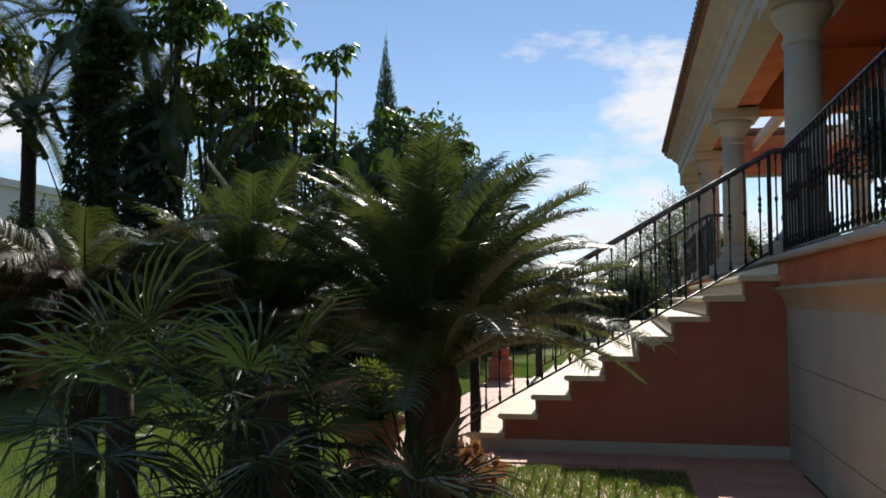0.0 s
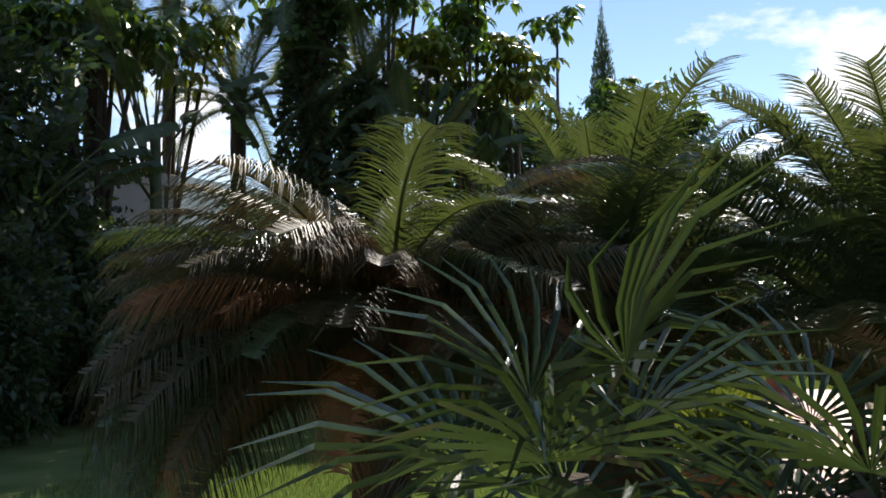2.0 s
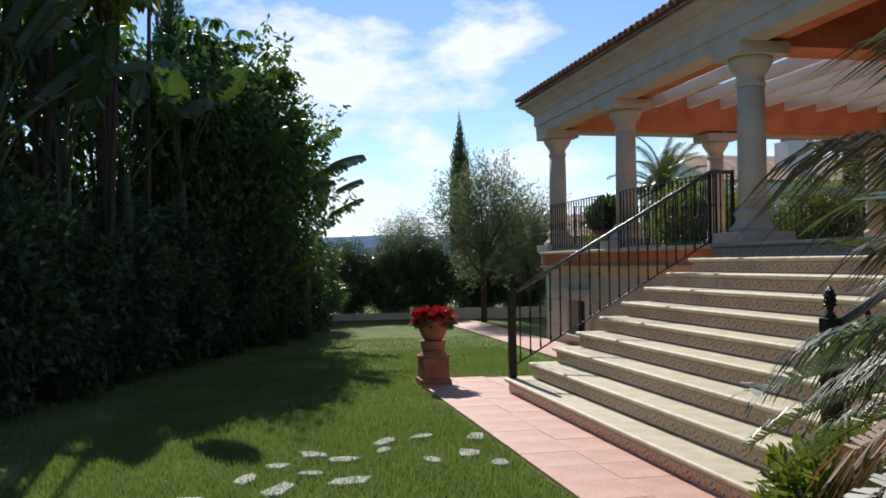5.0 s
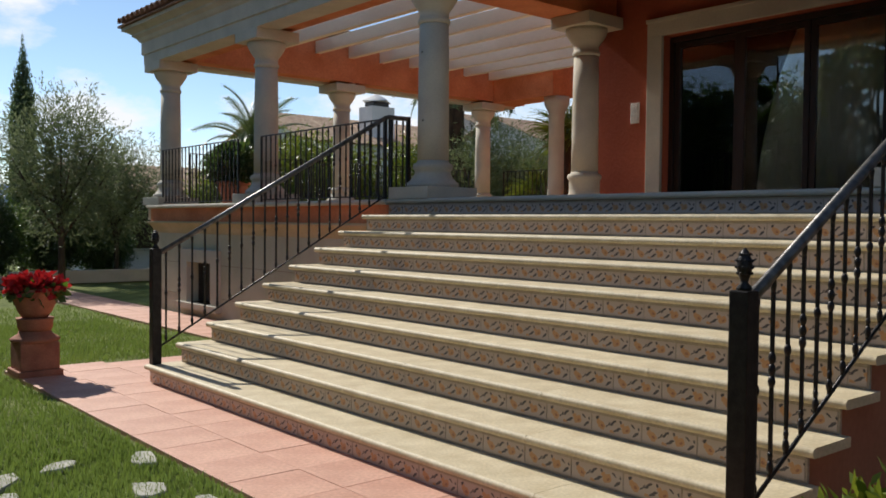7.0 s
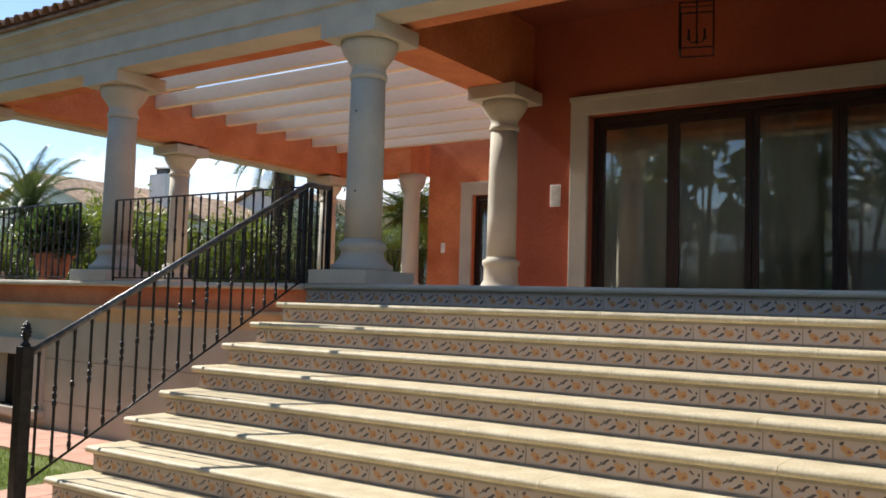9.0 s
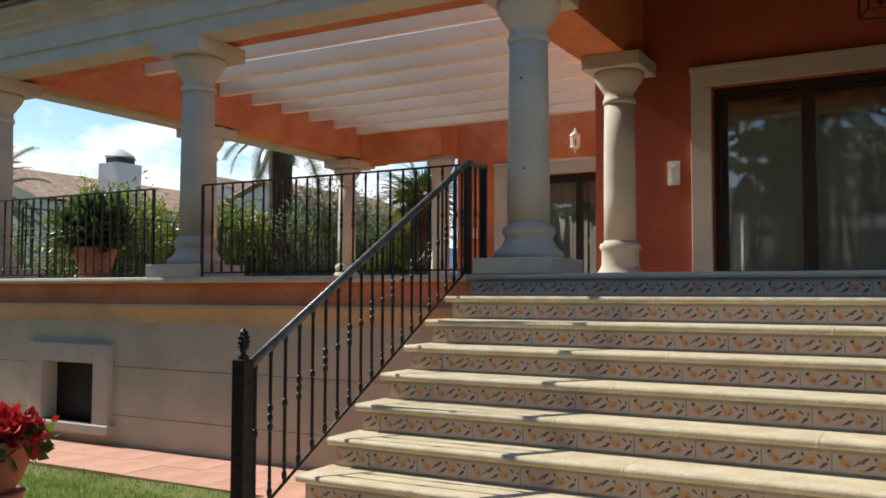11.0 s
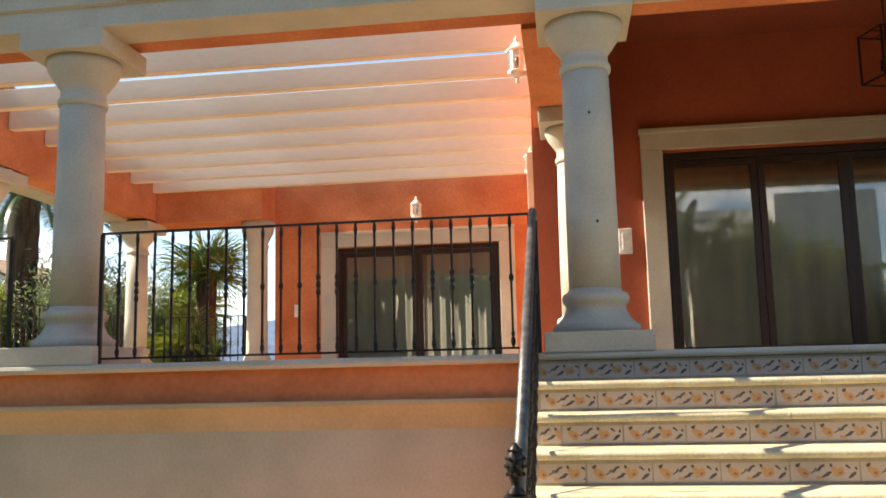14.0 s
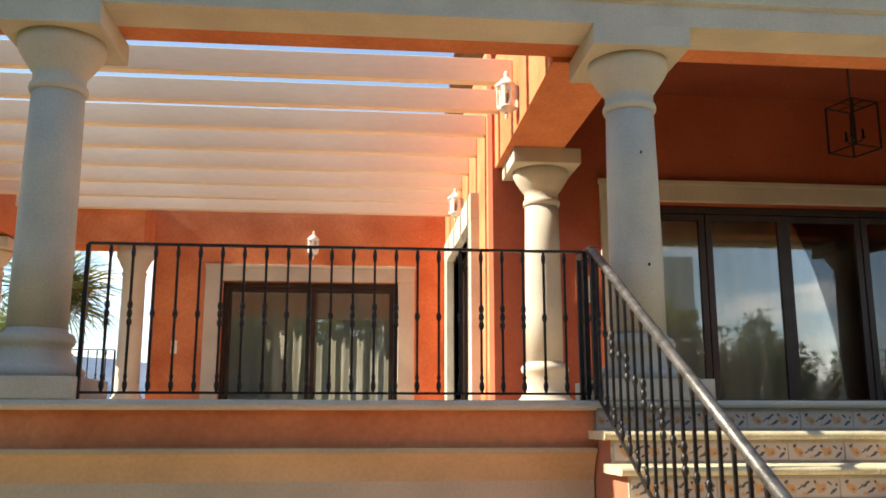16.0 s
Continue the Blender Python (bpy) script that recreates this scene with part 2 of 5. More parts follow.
def tile_mat():
    """A glazed riser tile, 0.33 m long: ochre fruit and slate leaves on off-white."""
    m = bpy.data.materials.new("painted_riser_tile")
    m.use_nodes = True
    n, l = m.node_tree.nodes, m.node_tree.links
    b = n["Principled BSDF"]
    co, sep = n.new("ShaderNodeTexCoord"), n.new("ShaderNodeSeparateXYZ")
    wob, add = n.new("ShaderNodeTexNoise"), n.new("ShaderNodeMixRGB")
    wob.inputs["Scale"].default_value = 60
    add.blend_type = "ADD"; add.inputs[0].default_value = 0.018
    l.new(co.outputs["Object"], wob.inputs["Vector"])
    l.new(co.outputs["Object"], add.inputs[1]); l.new(wob.outputs["Color"], add.inputs[2])
    l.new(add.outputs[0], sep.inputs[0])

    def calc(op, a, c):
        k = n.new("ShaderNodeMath"); k.operation = op
        for i, v in enumerate((a, c)):
            if isinstance(v, (int, float)):
                k.inputs[i].default_value = v
            else:
                l.new(v, k.inputs[i])
        return k.outputs[0]

    def blob(cy, cz, ry, rz, turn):
        ca, sa = math.cos(radians(turn)), math.sin(radians(turn))
        ry, rz = ry * 0.92, rz * 0.92
        u, v = calc("SUBTRACT", sep.outputs["Y"], cy + 0.009), calc("SUBTRACT", sep.outputs["Z"], cz + 0.009)
        p = calc("ADD", calc("MULTIPLY", u, ca / ry), calc("MULTIPLY", v, sa / ry))
        q = calc("ADD", calc("MULTIPLY", u, -sa / rz), calc("MULTIPLY", v, ca / rz))
        return calc("LESS_THAN", calc("ADD", calc("MULTIPLY", p, p), calc("MULTIPLY", q, q)), 1.0)

    def paint(under, colour, spots):
        mask = spots[0]
        for s in spots[1:]:
            mask = calc("MAXIMUM", mask, s)
        k = n.new("ShaderNodeMixRGB")
        l.new(mask, k.inputs[0])
        if isinstance(under, tuple):
            k.inputs[1].default_value = under
        else:
            l.new(under, k.inputs[1])
        k.inputs[2].default_value = colour
        return k.outputs[0]

    c = paint((0.52, 0.41, 0.34, 1), (0.55, 0.29, 0.13, 1), [blob(0.098, -0.006, 0.030, 0.024, 20), blob(0.118, 0.010, 0.017, 0.017, 0), blob(-0.068, -0.004, 0.032, 0.022, -25), blob(-0.044, 0.012, 0.016, 0.014, 0), blob(0.026, -0.030, 0.018, 0.008, 10)])
    c = paint(c, (0.36, 0.15, 0.08, 1), [blob(0.094, -0.010, 0.012, 0.008, 30), blob(-0.072, -0.008, 0.012, 0.007, -30)])
    c = paint(c, (0.085, 0.07, 0.072, 1), [blob(0.125, 0.032, 0.014, 0.009, -30), blob(0.020, 0.018, 0.026, 0.008, -38), blob(-0.010, -0.014, 0.028, 0.009, -30), blob(0.052, 0.004, 0.020, 0.0045, -45),
                                            blob(-0.030, 0.032, 0.012, 0.008, 40), blob(-0.128, -0.018, 0.026, 0.009, -35), blob(-0.112, 0.022, 0.016, 0.008, 35), blob(-0.150, 0.014, 0.010, 0.006, 70)])
    l.new(c, b.inputs["Base Color"])
    b.inputs["Roughness"].default_value = 0.35
    return m


TILE = tile_mat()


# ---- building blocks ----
def box(bm, x0, x1, y0, y1, z0, z1, bevel=0.0):
    made = bmesh.ops.create_cube(bm, size=1, matrix=Matrix.Translation(((x0 + x1) / 2, (y0 + y1) / 2, (z0 + z1) / 2)) @ Matrix.Diagonal((x1 - x0, y1 - y0, z1 - z0, 1)))
    if bevel:
        edges = {e for v in made["verts"] for e in v.link_edges}
        bmesh.ops.bevel(bm, geom=list(edges), offset=bevel, segments=2, affect="EDGES", profile=0.6)
    return bm


def lathe(bm, profile, x=0.0, y=0.0, n=24):
    """profile: radius and height, from the bottom up."""
    rings = [[bm.verts.new((x + r * math.cos(2 * math.pi * i / n), y + r * math.sin(2 * math.pi * i / n), z)) for i in range(n)] for r, z in profile]
    for a, b in zip(rings, rings[1:]):
        for i in range(n):
            f = bm.faces.new((a[i], a[(i + 1) % n], b[(i + 1) % n], b[i]))
            f.smooth = True
    bm.faces.new(rings[0][::-1])
    bm.faces.new(rings[-1])
    return bm


def tube(bm, points, radii, n=6):
    """A round limb through the points, with a radius at each."""
    rings = []
    pts = [Vector(p) for p in points]
    for i, p in enumerate(pts):
        d = (pts[min(i + 1, len(pts) - 1)] - pts[max(i - 1, 0)]).normalized()
        side = d.cross(Vector((0.3, 0.9, 0.2))).normalized()
        up = side.cross(d)
        rings.append([bm.verts.new(p + (side * math.cos(2 * math.pi * k / n) + up * math.sin(2 * math.pi * k / n)) * radii[i]) for k in range(n)])
    for a, b in zip(rings, rings[1:]):
        for k in range(n):
            f = bm.faces.new((a[k], a[(k + 1) % n], b[(k + 1) % n], b[k]))
            f.smooth = True
    bm.faces.new(rings[0][::-1]); bm.faces.new(rings[-1])
    return bm


def sweep(bm, section, path):
    """A moulding: the section (offset out, height) carried along a line of plan points; out lies to the line's right."""
    rows = []
    for i, (x, y) in enumerate(path):
        ds = []
        for a, b in ((i - 1, i), (i, i + 1)):
            if 0 <= a and b < len(path):
                d = Vector((path[b][0] - path[a][0], path[b][1] - path[a][1])).normalized()
                ds.append(Vector((d.y, -d.x)))
        nrm = ds[0] if len(ds) == 1 else (ds[0] + ds[1]) / (1 + ds[0].dot(ds[1]))
        rows.append([bm.verts.new((x + nrm.x * o, y + nrm.y * o, z)) for o, z in section])
    k = len(section)
    for a, b in zip(rows, rows[1:]):
        for i in range(k):
            bm.faces.new((a[i], a[(i + 1) % k], b[(i + 1) % k], b[i]))
    bm.faces.new(rows[0][::-1]); bm.faces.new(rows[-1])
    bmesh.ops.recalc_face_normals(bm, faces=bm.faces)
    return bm


def data(name, bm, material):
    me = bpy.data.meshes.new(name)
    bm.to_mesh(me)
    bm.free()
    me.materials.append(material)
    return me


def part(name, bm, material, parent=None, label="", m=None):
    me = bm if isinstance(bm, bpy.types.Mesh) else data(name, bm, material)
    ob = new(name, me)
    if parent is not None:
        ob.parent = parent
    if m is not None:
        ob.matrix_basis = m
    if label:
        ob["label"] = label
    return ob


def thing(name, m, label, category, group="", kind=""):
    ob = new(name)
    ob.empty_display_size = 0.2
    ob.matrix_basis = m
    return tagged(ob, label, category, group, kind)


def structure(name, bm, material, label, category):
    return tagged(part(name, bm, material), label, category, kind="structure")


def soup(name, verts, faces, material):
    me = bpy.data.meshes.new(name)
    me.from_pydata(verts, [], faces)
    me.materials.append(material)
    me.update()
    return me


def B():
    return bmesh.new()


# ---- ground ----
H = 1.75                 # terrace level
RISE, GO = 0.175, 0.30   # one step
Y0, Y1 = 0.10, 6.09      # ends of the stair
bm = B()
bmesh.ops.create_grid(bm, x_segments=60, y_segments=60, size=4000)
ground = structure("ground", bm, FARGREEN, "dry green land reaching to the hills", "ground")
ground.location.z = -0.06


def wavy(x0, x1, y0, y1, step, z, amp):
    nx, ny = int((x1 - x0) / step) + 1, int((y1 - y0) / step) + 1
    vs = [(x0 + i * step, y0 + j * step, z + amp * noise.noise(Vector((i * step * 0.7, j * step * 0.7, 3)))) for j in range(ny) for i in range(nx)]
    fs = [(j * nx + i, j * nx + i + 1, (j + 1) * nx + i + 1, (j + 1) * nx + i) for j in range(ny - 1) for i in range(nx - 1)]
    return vs, fs


lawn = tagged(part("lawn", soup("lawn", *wavy(-16, 30, -16, 40, 0.4, -0.012, 0.018), TURF), TURF), "short green garden lawn with worn patches", "lawn", kind="structure")


def blades(name, count, areas, height, rng):
    vs, fs = [], []
    for _ in range(count):
        x0, x1, y0, y1 = areas[int(rng.random() * len(areas))]
        x, y = x0 + (x1 - x0) * rng.random(), y0 + (y1 - y0) * rng.random()
        a, hgt = rng.random() * 6.283, height * (0.5 + rng.random())
        dx, dy, w = math.cos(a), math.sin(a), 0.004 + 0.004 * rng.random()
        lx, ly = (rng.random() - 0.5) * hgt, (rng.random() - 0.5) * hgt
        i = len(vs)
        vs += [(x - dx * w, y - dy * w, -0.015), (x + dx * w, y + dy * w, -0.015), (x + lx, y + ly, hgt)]
        fs.append((i, i + 1, i + 2))
    return soup(name, vs, fs, BLADE)


rng = random.Random(4)
AREAS = [(-5.6, -0.86, -4.5, 8.5), (-5.6, -0.86, -4.5, 8.5), (-4.5, 1.8, 7.5, 14), (-4.6, -0.86, -1.5, 3.5), (-4.6, -0.86, 1.0, 5.5), (-4.2, -0.9, 3.5, 8.2), (-3.4, 1.5, 7.6, 11.5), (-4.8, -1.8, -4.0, 0.0), (-0.7, 1.9, -2.0, -0.55), (-4.5, -0.9, -1.0, 4.0)]
part("grass_blades", blades("grass_blades", 210000, AREAS, 0.034, rng), BLADE)
tagged(bpy.data.objects["grass_blades"], "fine green blades of the lawn", "grass", kind="stuff")

# paving: a strip before the stair, along the terrace wall, and beside the stair
pavement = thing("pavement", pose(0, 0, 0), "terracotta paving round the foot of the stair", "pavement", kind="structure")
PAVES = {}


def paver(x0, x1, y0, y1):
    key = (round(x1 - x0, 3), round(y1 - y0, 3))
    if key not in PAVES:
        PAVES[key] = data("paving_tile", box(B(), -key[0] / 2 + 0.002, key[0] / 2 - 0.002, -key[1] / 2 + 0.002, key[1] / 2 - 0.002, -0.04, 0.0, 0.002), PAVE)
    part("paving_tile", PAVES[key], PAVE, pavement, m=pose((x0 + x1) / 2, (y0 + y1) / 2, 0.018 + 0.001 * math.sin(7 * x0 + 5 * y0)))


for j in range(18):
    for i in range(2):
        paver(-0.84 + 0.47 * i, -0.37 + 0.47 * i, -1.0 + 0.47 * j, -0.53 + 0.47 * j)
for j in range(27):
    for i in range(2):
        paver(1.82 + 0.47 * i, 2.29 + 0.47 * i, 6.15 + 0.47 * j, 6.62 + 0.47 * j)
for j in range(3):
    for i in range(4):
        paver(0.10 + 0.43 * i, 0.53 + 0.43 * i, 6.15 + 0.40 * j, 6.55 + 0.40 * j)
for i in range(6):
    paver(0.10 + 0.45 * i, 0.55 + 0.45 * i, -0.42, 0.10)
for j in range(10):
    paver(2.05, 2.70, -0.92 - 0.47 * j, -0.45 - 0.47 * j)
part("joint_bed", box(box(box(box(B(), -0.83, 0.10, -1.0, 7.45, -0.03, 0.012), 1.83, 2.75, 6.15, 18.8, -0.03, 0.0125), 0.1, 1.83, 6.15, 7.35, -0.03, 0.013), 0.1, 2.78, -5.6, 0.10, -0.03, 0.001), PAVE, pavement)

# stepping stones
SX = (-2.97, -2.74, -2.51, -2.74, -2.46, -2.22, -1.81, -1.86, -1.46, -2.21, -1.22, -1.0, -1.05, -3.3, -3.15, -3.6, -3.5, -3.95, -2.5, -3.0, -3.35, -1.55)
SY = (2.53, 2.15, 2.58, 2.86, 3.19, 2.96, 3.56, 3.22, 3.72, 2.29, 2.94, 3.57, 2.55, 2.0, 1.45, 1.6, 0.95, 0.6, 1.7, 0.9, 0.35, 2.75)
for k, (x, y) in enumerate(zip(SX, SY)):
    bm = B()
    n, r = 7, 0.12 + 0.07 * rng.random()
    ring = [(r * q * math.cos(6.283 * i / n + 0.25 * q), 0.62 * r * q * math.sin(6.283 * i / n + 0.25 * q)) for i, q in enumerate([0.55 + 0.7 * rng.random() for _ in range(n)])]
    top = [bm.verts.new((a * 0.93, b * 0.93, 0.012)) for a, b in ring]
    mid = [bm.verts.new((a, b, 0.004)) for a, b in ring]
    low = [bm.verts.new((a, b, -0.04)) for a, b in ring]
    bm.faces.new(top)
    for u, v in ((top, mid), (mid, low)):
        for i in range(n):
            bm.faces.new((v[i], v[(i + 1) % n], u[(i + 1) % n], u[i]))
    ob = part("stepping_stone", bm, SLAB, m=pose(x, y, 0.008, 0, 0, rng.random() * 360))
    tagged(ob, "pale irregular stepping stone sunk in the lawn", "stepping stone", "stones in the lawn")


# ---- terrace and stair ----
structure("floor", box(B(), 2.76, 11.3, -12, 12.9, H - 0.25, H - 0.004), OCHRE, "terracotta-tiled floor of the raised terrace", "floor")
bm = B()
FACE = [(11.0, 12.72), (2.80, 12.72), (2.80, 6.05)]
# the lower wall is pierced by the cellar window
for (a, b, c, d) in ((6.05, 10.50, 0, 1.29), (11.32, 12.72, 0, 1.29), (10.50, 11.32, 0, 0.22), (10.50, 11.32, 0.85, 1.29)):
    box(bm, 2.80, 3.10, a, b, c, d)
box(bm, 3.10, 11.0, 12.42, 12.72, 0, 1.29)
box(bm, 2.80, 3.10, -12, 0.14, 0, 1.29)
structure("wall_terrace", bm, PLASTER, "beige rendered lower wall of the terrace", "wall")
bm = B()
for z in (0.33, 0.828):
    box(bm, 2.797, 2.80, 6.1, 10.24, z - 0.004, z + 0.004)
    box(bm, 2.797, 2.80, 11.58, 12.72, z - 0.004, z + 0.004)
    box(bm, 2.797, 2.80, -12, 0.1, z - 0.004, z + 0.004)
structure("trim_joints", bm, GROUT, "thin dark joints across the rendered wall", "wall joint")
COVE = [(-0.2, 1.29), (0.0, 1.29), (0.012, 1.33), (0.035, 1.38), (0.07, 1.43), (0.085, 1.45), (0.10, 1.45), (0.10, 1.478), (0.045, 1.48), (-0.2, 1.48)]
BAND = [(-0.2, 1.481), (0.05, 1.481), (0.05, 1.690), (-0.2, 1.690)]
EDGE = [(-0.4, 1.691), (0.09, 1.691), (0.105, 1.70), (0.112, 1.72), (0.105, 1.742), (0.09, 1.75), (-0.4, 1.75)]
for nm, sec, mt, lb in (("trim_cove", COVE, COVING, "ochre-beige cove moulding under the terrace edge"), ("wall_band", BAND, ORANGE, "orange stucco band under the terrace edge"), ("trim_edge", EDGE, STONE, "rounded stone edge of the terrace")):
    bm = sweep(B(), sec, FACE)
    sweep(bm, sec, [(2.80, 0.13), (2.80, -12)])
    structure(nm, bm, mt, lb, "moulding")
# cellar window
win = thing("window_cellar", pose(2.80, 10.91, 0), "small dark cellar window in a stone surround", "window", kind="structure")
bm = B()
box(bm, -0.06, 0.02, -0.65, -0.41, 0.22, 1.05, 0.008); box(bm, -0.06, 0.02, 0.41, 0.65, 0.22, 1.05, 0.008); box(bm, -0.06, 0.02, -0.41, 0.41, 0.85, 1.05, 0.008)
part("window_frame", bm, STONE, win)
part("window_sill", box(B(), -0.11, 0.15, -0.70, 0.70, 0.12, 0.22, 0.012), STONE, win)
part("grille_board", box(B(), 0.14, 0.17, -0.41, 0.41, 0.22, 0.85), IRON, win)

def prism_y(bm, poly, y0, y1):
    a, b = [bm.verts.new((x, y0, z)) for x, z in poly], [bm.verts.new((x, y1, z)) for x, z in poly]
    k = len(poly)
    bm.faces.new(a); bm.faces.new(b[::-1])
    for i in range(k):
        bm.faces.new((a[i], b[i], b[(i + 1) % k], a[(i + 1) % k]))
    bmesh.ops.recalc_face_normals(bm, faces=bm.faces)
    return bm


# stair body and its side walls
bm = B()
poly = [(3.0, -0.1), (0.045, -0.1)]
for i in range(1, 11):
    poly += [((i - 1) * GO + 0.045, i * RISE - 0.046), (i * GO + 0.045 if i < 10 else 3.0, i * RISE - 0.046)]
prism_y(bm, poly, Y0 + 0.05, Y1 - 0.05)
stair = structure("stair", bm, STAIRSIDE, "broad outdoor stair, its stuccoed sides browned for shade", "stair")
structure("trim_stair_foot", box(B(), 0.1, 2.8, Y0 + 0.036, Y0 + 0.05, 0, 0.12), STONE, "stone skirting along the stair's side", "skirting")


def nosed(depth):
    nose = [(0.026 - 0.026 * math.cos(a), -0.024 + 0.024 * math.sin(a)) for a in [radians(d) for d in range(-70, 91, 20)]]
    return [(depth, -0.048), (0.030, -0.048)] + nose + [(depth, 0.0)]


CUTS = ((0, 1.62, 2.9, 4.35, 5.99), (0, 1.1, 2.55, 4.1, 5.99), (0, 1.45, 3.2, 4.6, 5.99))
TREADS = {}
for i in range(1, 11):
    cuts = CUTS[i % 3]
    for a, b in zip(cuts, cuts[1:]):
        key = (round(b - a, 3), i == 10)
        if key not in TREADS:
            TREADS[key] = data("tread", prism_y(B(), nosed(0.36 if i < 10 else 0.5), 0.0015, b - a - 0.0015), TREAD if i < 10 else STONE)
        part("tread", TREADS[key], TREAD, stair, m=pose((i - 1) * GO, Y0 + a, i * RISE + (0.002 if i == 10 else 0)))
tile_me = data("riser_tile", box(B(), -0.006, 0.006, -0.1625, 0.1625, -0.047, 0.047, 0.002), TILE)
for i in range(1, 11):
    off = 0.12 * ((i * 5) % 3)
    y = Y1 - 0.06 - off
    edge = [(Y1 - 0.055 - off, Y1 - 0.055)] if off else []
    while y - 0.333 > Y0 + 0.05:
        part("riser_tile", tile_me, TILE, stair, m=pose((i - 1) * GO + 0.043, y - 0.1665, (i - 1) * RISE + 0.062))
        y -= 0.333
    for a, b in edge + [(Y0 + 0.055, y)]:
        if b - a > 0.03:
            part("riser_tile", box(B(), -0.006, 0.006, -(b - a) / 2 + 0.002, (b - a) / 2 - 0.002, -0.047, 0.047), TILE, stair, m=pose((i - 1) * GO + 0.043, (a + b) / 2, (i - 1) * RISE + 0.062))
MORTAR = mat("riser_mortar", (0.36, 0.30, 0.235), scale=8, fine=60, rough=0.9)
for i in range(1, 11):
    bm = B()
    box(bm, (i - 1) * GO + 0.041, (i - 1) * GO + 0.06, Y0 + 0.046, Y1 - 0.046, (i - 1) * RISE + 0.001, i * RISE - 0.049)
    box(bm, (i - 1) * GO + 0.034, (i - 1) * GO + 0.041, Y0 + 0.05, Y1 - 0.05, i * RISE - 0.066, i * RISE - 0.050)
    part("riser_bed", bm, MORTAR, stair)


# ---- railings ----
def baluster_mesh(kind):
    bm = B()
    box(bm, -0.007, 0.007, -0.007, 0.007, 0.0, 0.86)
    def knot(z, r, h):
        lathe(bm, [(0.008, z - h), (r * 0.8, z - h * 0.6), (r, z), (r * 0.8, z + h * 0.6), (0.008, z + h)], n=8)
    knot(0.045, 0.016, 0.030); knot(0.095, 0.013, 0.016)
    knot(0.815, 0.014, 0.035)
    for dz in ((0.0,) if kind == 0 else (-0.05, 0.0, 0.05)):
        knot(0.455 + dz, 0.017, 0.026)
    return data("baluster", bm, IRON)


BALUSTER = (baluster_mesh(0), baluster_mesh(1))


def newel(parent, x, y, z0, z1):
    post = part("newel", box(B(), x - 0.042, x + 0.042, y - 0.042, y + 0.042, z0, z1, 0.006), IRON, parent)
    bm = lathe(B(), [(0.03, 0.0), (0.032, 0.012), (0.015, 0.03), (0.018, 0.045), (0.026, 0.065), (0.032, 0.09), (0.029, 0.12), (0.018, 0.15), (0.005, 0.168)], n=14)
    for a in range(10):
        for k in range(4):
            t = 6.283 * (a + 0.5 * (k % 2)) / 10
            r = (0.028, 0.032, 0.029, 0.020)[k]
            bmesh.ops.create_icosphere(bm, subdivisions=1, radius=0.007, matrix=Matrix.Translation((r * math.cos(t), r * math.sin(t), 0.068 + 0.025 * k)))
    part("finial", bm, IRON, post, "pine-cone finial", m=pose(x, y, z1))


def stair_rail(y, group):
    rail = thing("stair_railing", pose(0, y, 0), "dark wrought-iron railing climbing beside the stair", "railing", group)
    line = lambda x: 1.17 + 0.567 * (x - 0.09)
    newel(rail, 0.09, 0, RISE, 1.235)
    part("brace", tube(B(), [(0.13, 0.0, RISE + 0.02), (0.135, 0, 0.42), (0.12, 0, 0.62)], [0.012] * 3, 6), IRON, rail)
    bm = tube(B(), [(0.09, 0, line(0.09)), (1.4, 0, line(1.4)), (2.66, 0, line(2.66)), (2.72, 0, 2.655), (3.0, 0, 2.655)], [0.026] * 5, 10)
    part("handrail", bm, IRONRAIL, rail, "worn grey handrail")
    low = lambda x: line(x) - 0.86
    part("bottom_bar", tube(B(), [(0.09, 0, low(0.09)), (2.7, 0, low(2.7))], [0.010, 0.010], 6), IRON, rail)
    x, k = 0.19, 0
    while x < 2.66:
        part("baluster", BALUSTER[1 if k % 2 else 0], IRON, rail, m=pose(x, 0, low(x)))
        x += 0.127
        k += 1
    for x in (2.74, 2.84, 2.93):
        part("baluster", BALUSTER[0], IRON, rail, m=pose(x, 0, 1.785))
    part("post", box(B(), 2.985, 3.025, -0.02, 0.02, H, 2.68, 0.003), IRON, rail)
    part("post", box(B(), 2.665, 2.70, -0.018, 0.018, H, 2.66, 0.003), IRON, rail)


stair_rail(Y1 - 0.045, "railings of the stair")
stair_rail(Y0 + 0.045, "railings of the stair")


def level_rail(x0, y0, x1, y1, group):
    ln = math.hypot(x1 - x0, y1 - y0)
    rail = thing("terrace_railing", pose(x0, y0, H, 0, 0, math.degrees(math.atan2(y1 - y0, x1 - x0))), "dark wrought-iron railing along the terrace edge", "railing", group)
    part("top_bar", box(B(), 0, ln, -0.017, 0.017, 0.893, 0.908, 0.003), IRON, rail)
    part("bottom_bar", box(B(), 0, ln, -0.008, 0.008, 0.032, 0.046), IRON, rail)
    for s in (0.0, ln):
        part("post", box(B(), s - 0.012, s + 0.012, -0.012, 0.012, 0.0, 0.895), IRON, rail)
    n = max(2, round(ln / 0.127))
    for i in range(1, n):
        part("baluster", BALUSTER[(i // 3) % 2], IRON, rail, m=pose(ln * i / n, 0, 0.036))


level_rail(2.79, 6.07, 2.79, 9.02, "terrace railings")
level_rail(2.79, 9.70, 2.79, 12.36, "terrace railings")
level_rail(3.40, 12.66, 6.14, 12.66, "terrace railings")
level_rail(6.86, 12.66, 9.90, 12.66, "terrace railings")
level_rail(2.79, 0.10, 2.79, -5.0, "terrace railings")
level_rail(10.62, 12.3, 10.66, 10.95, "terrace railings")


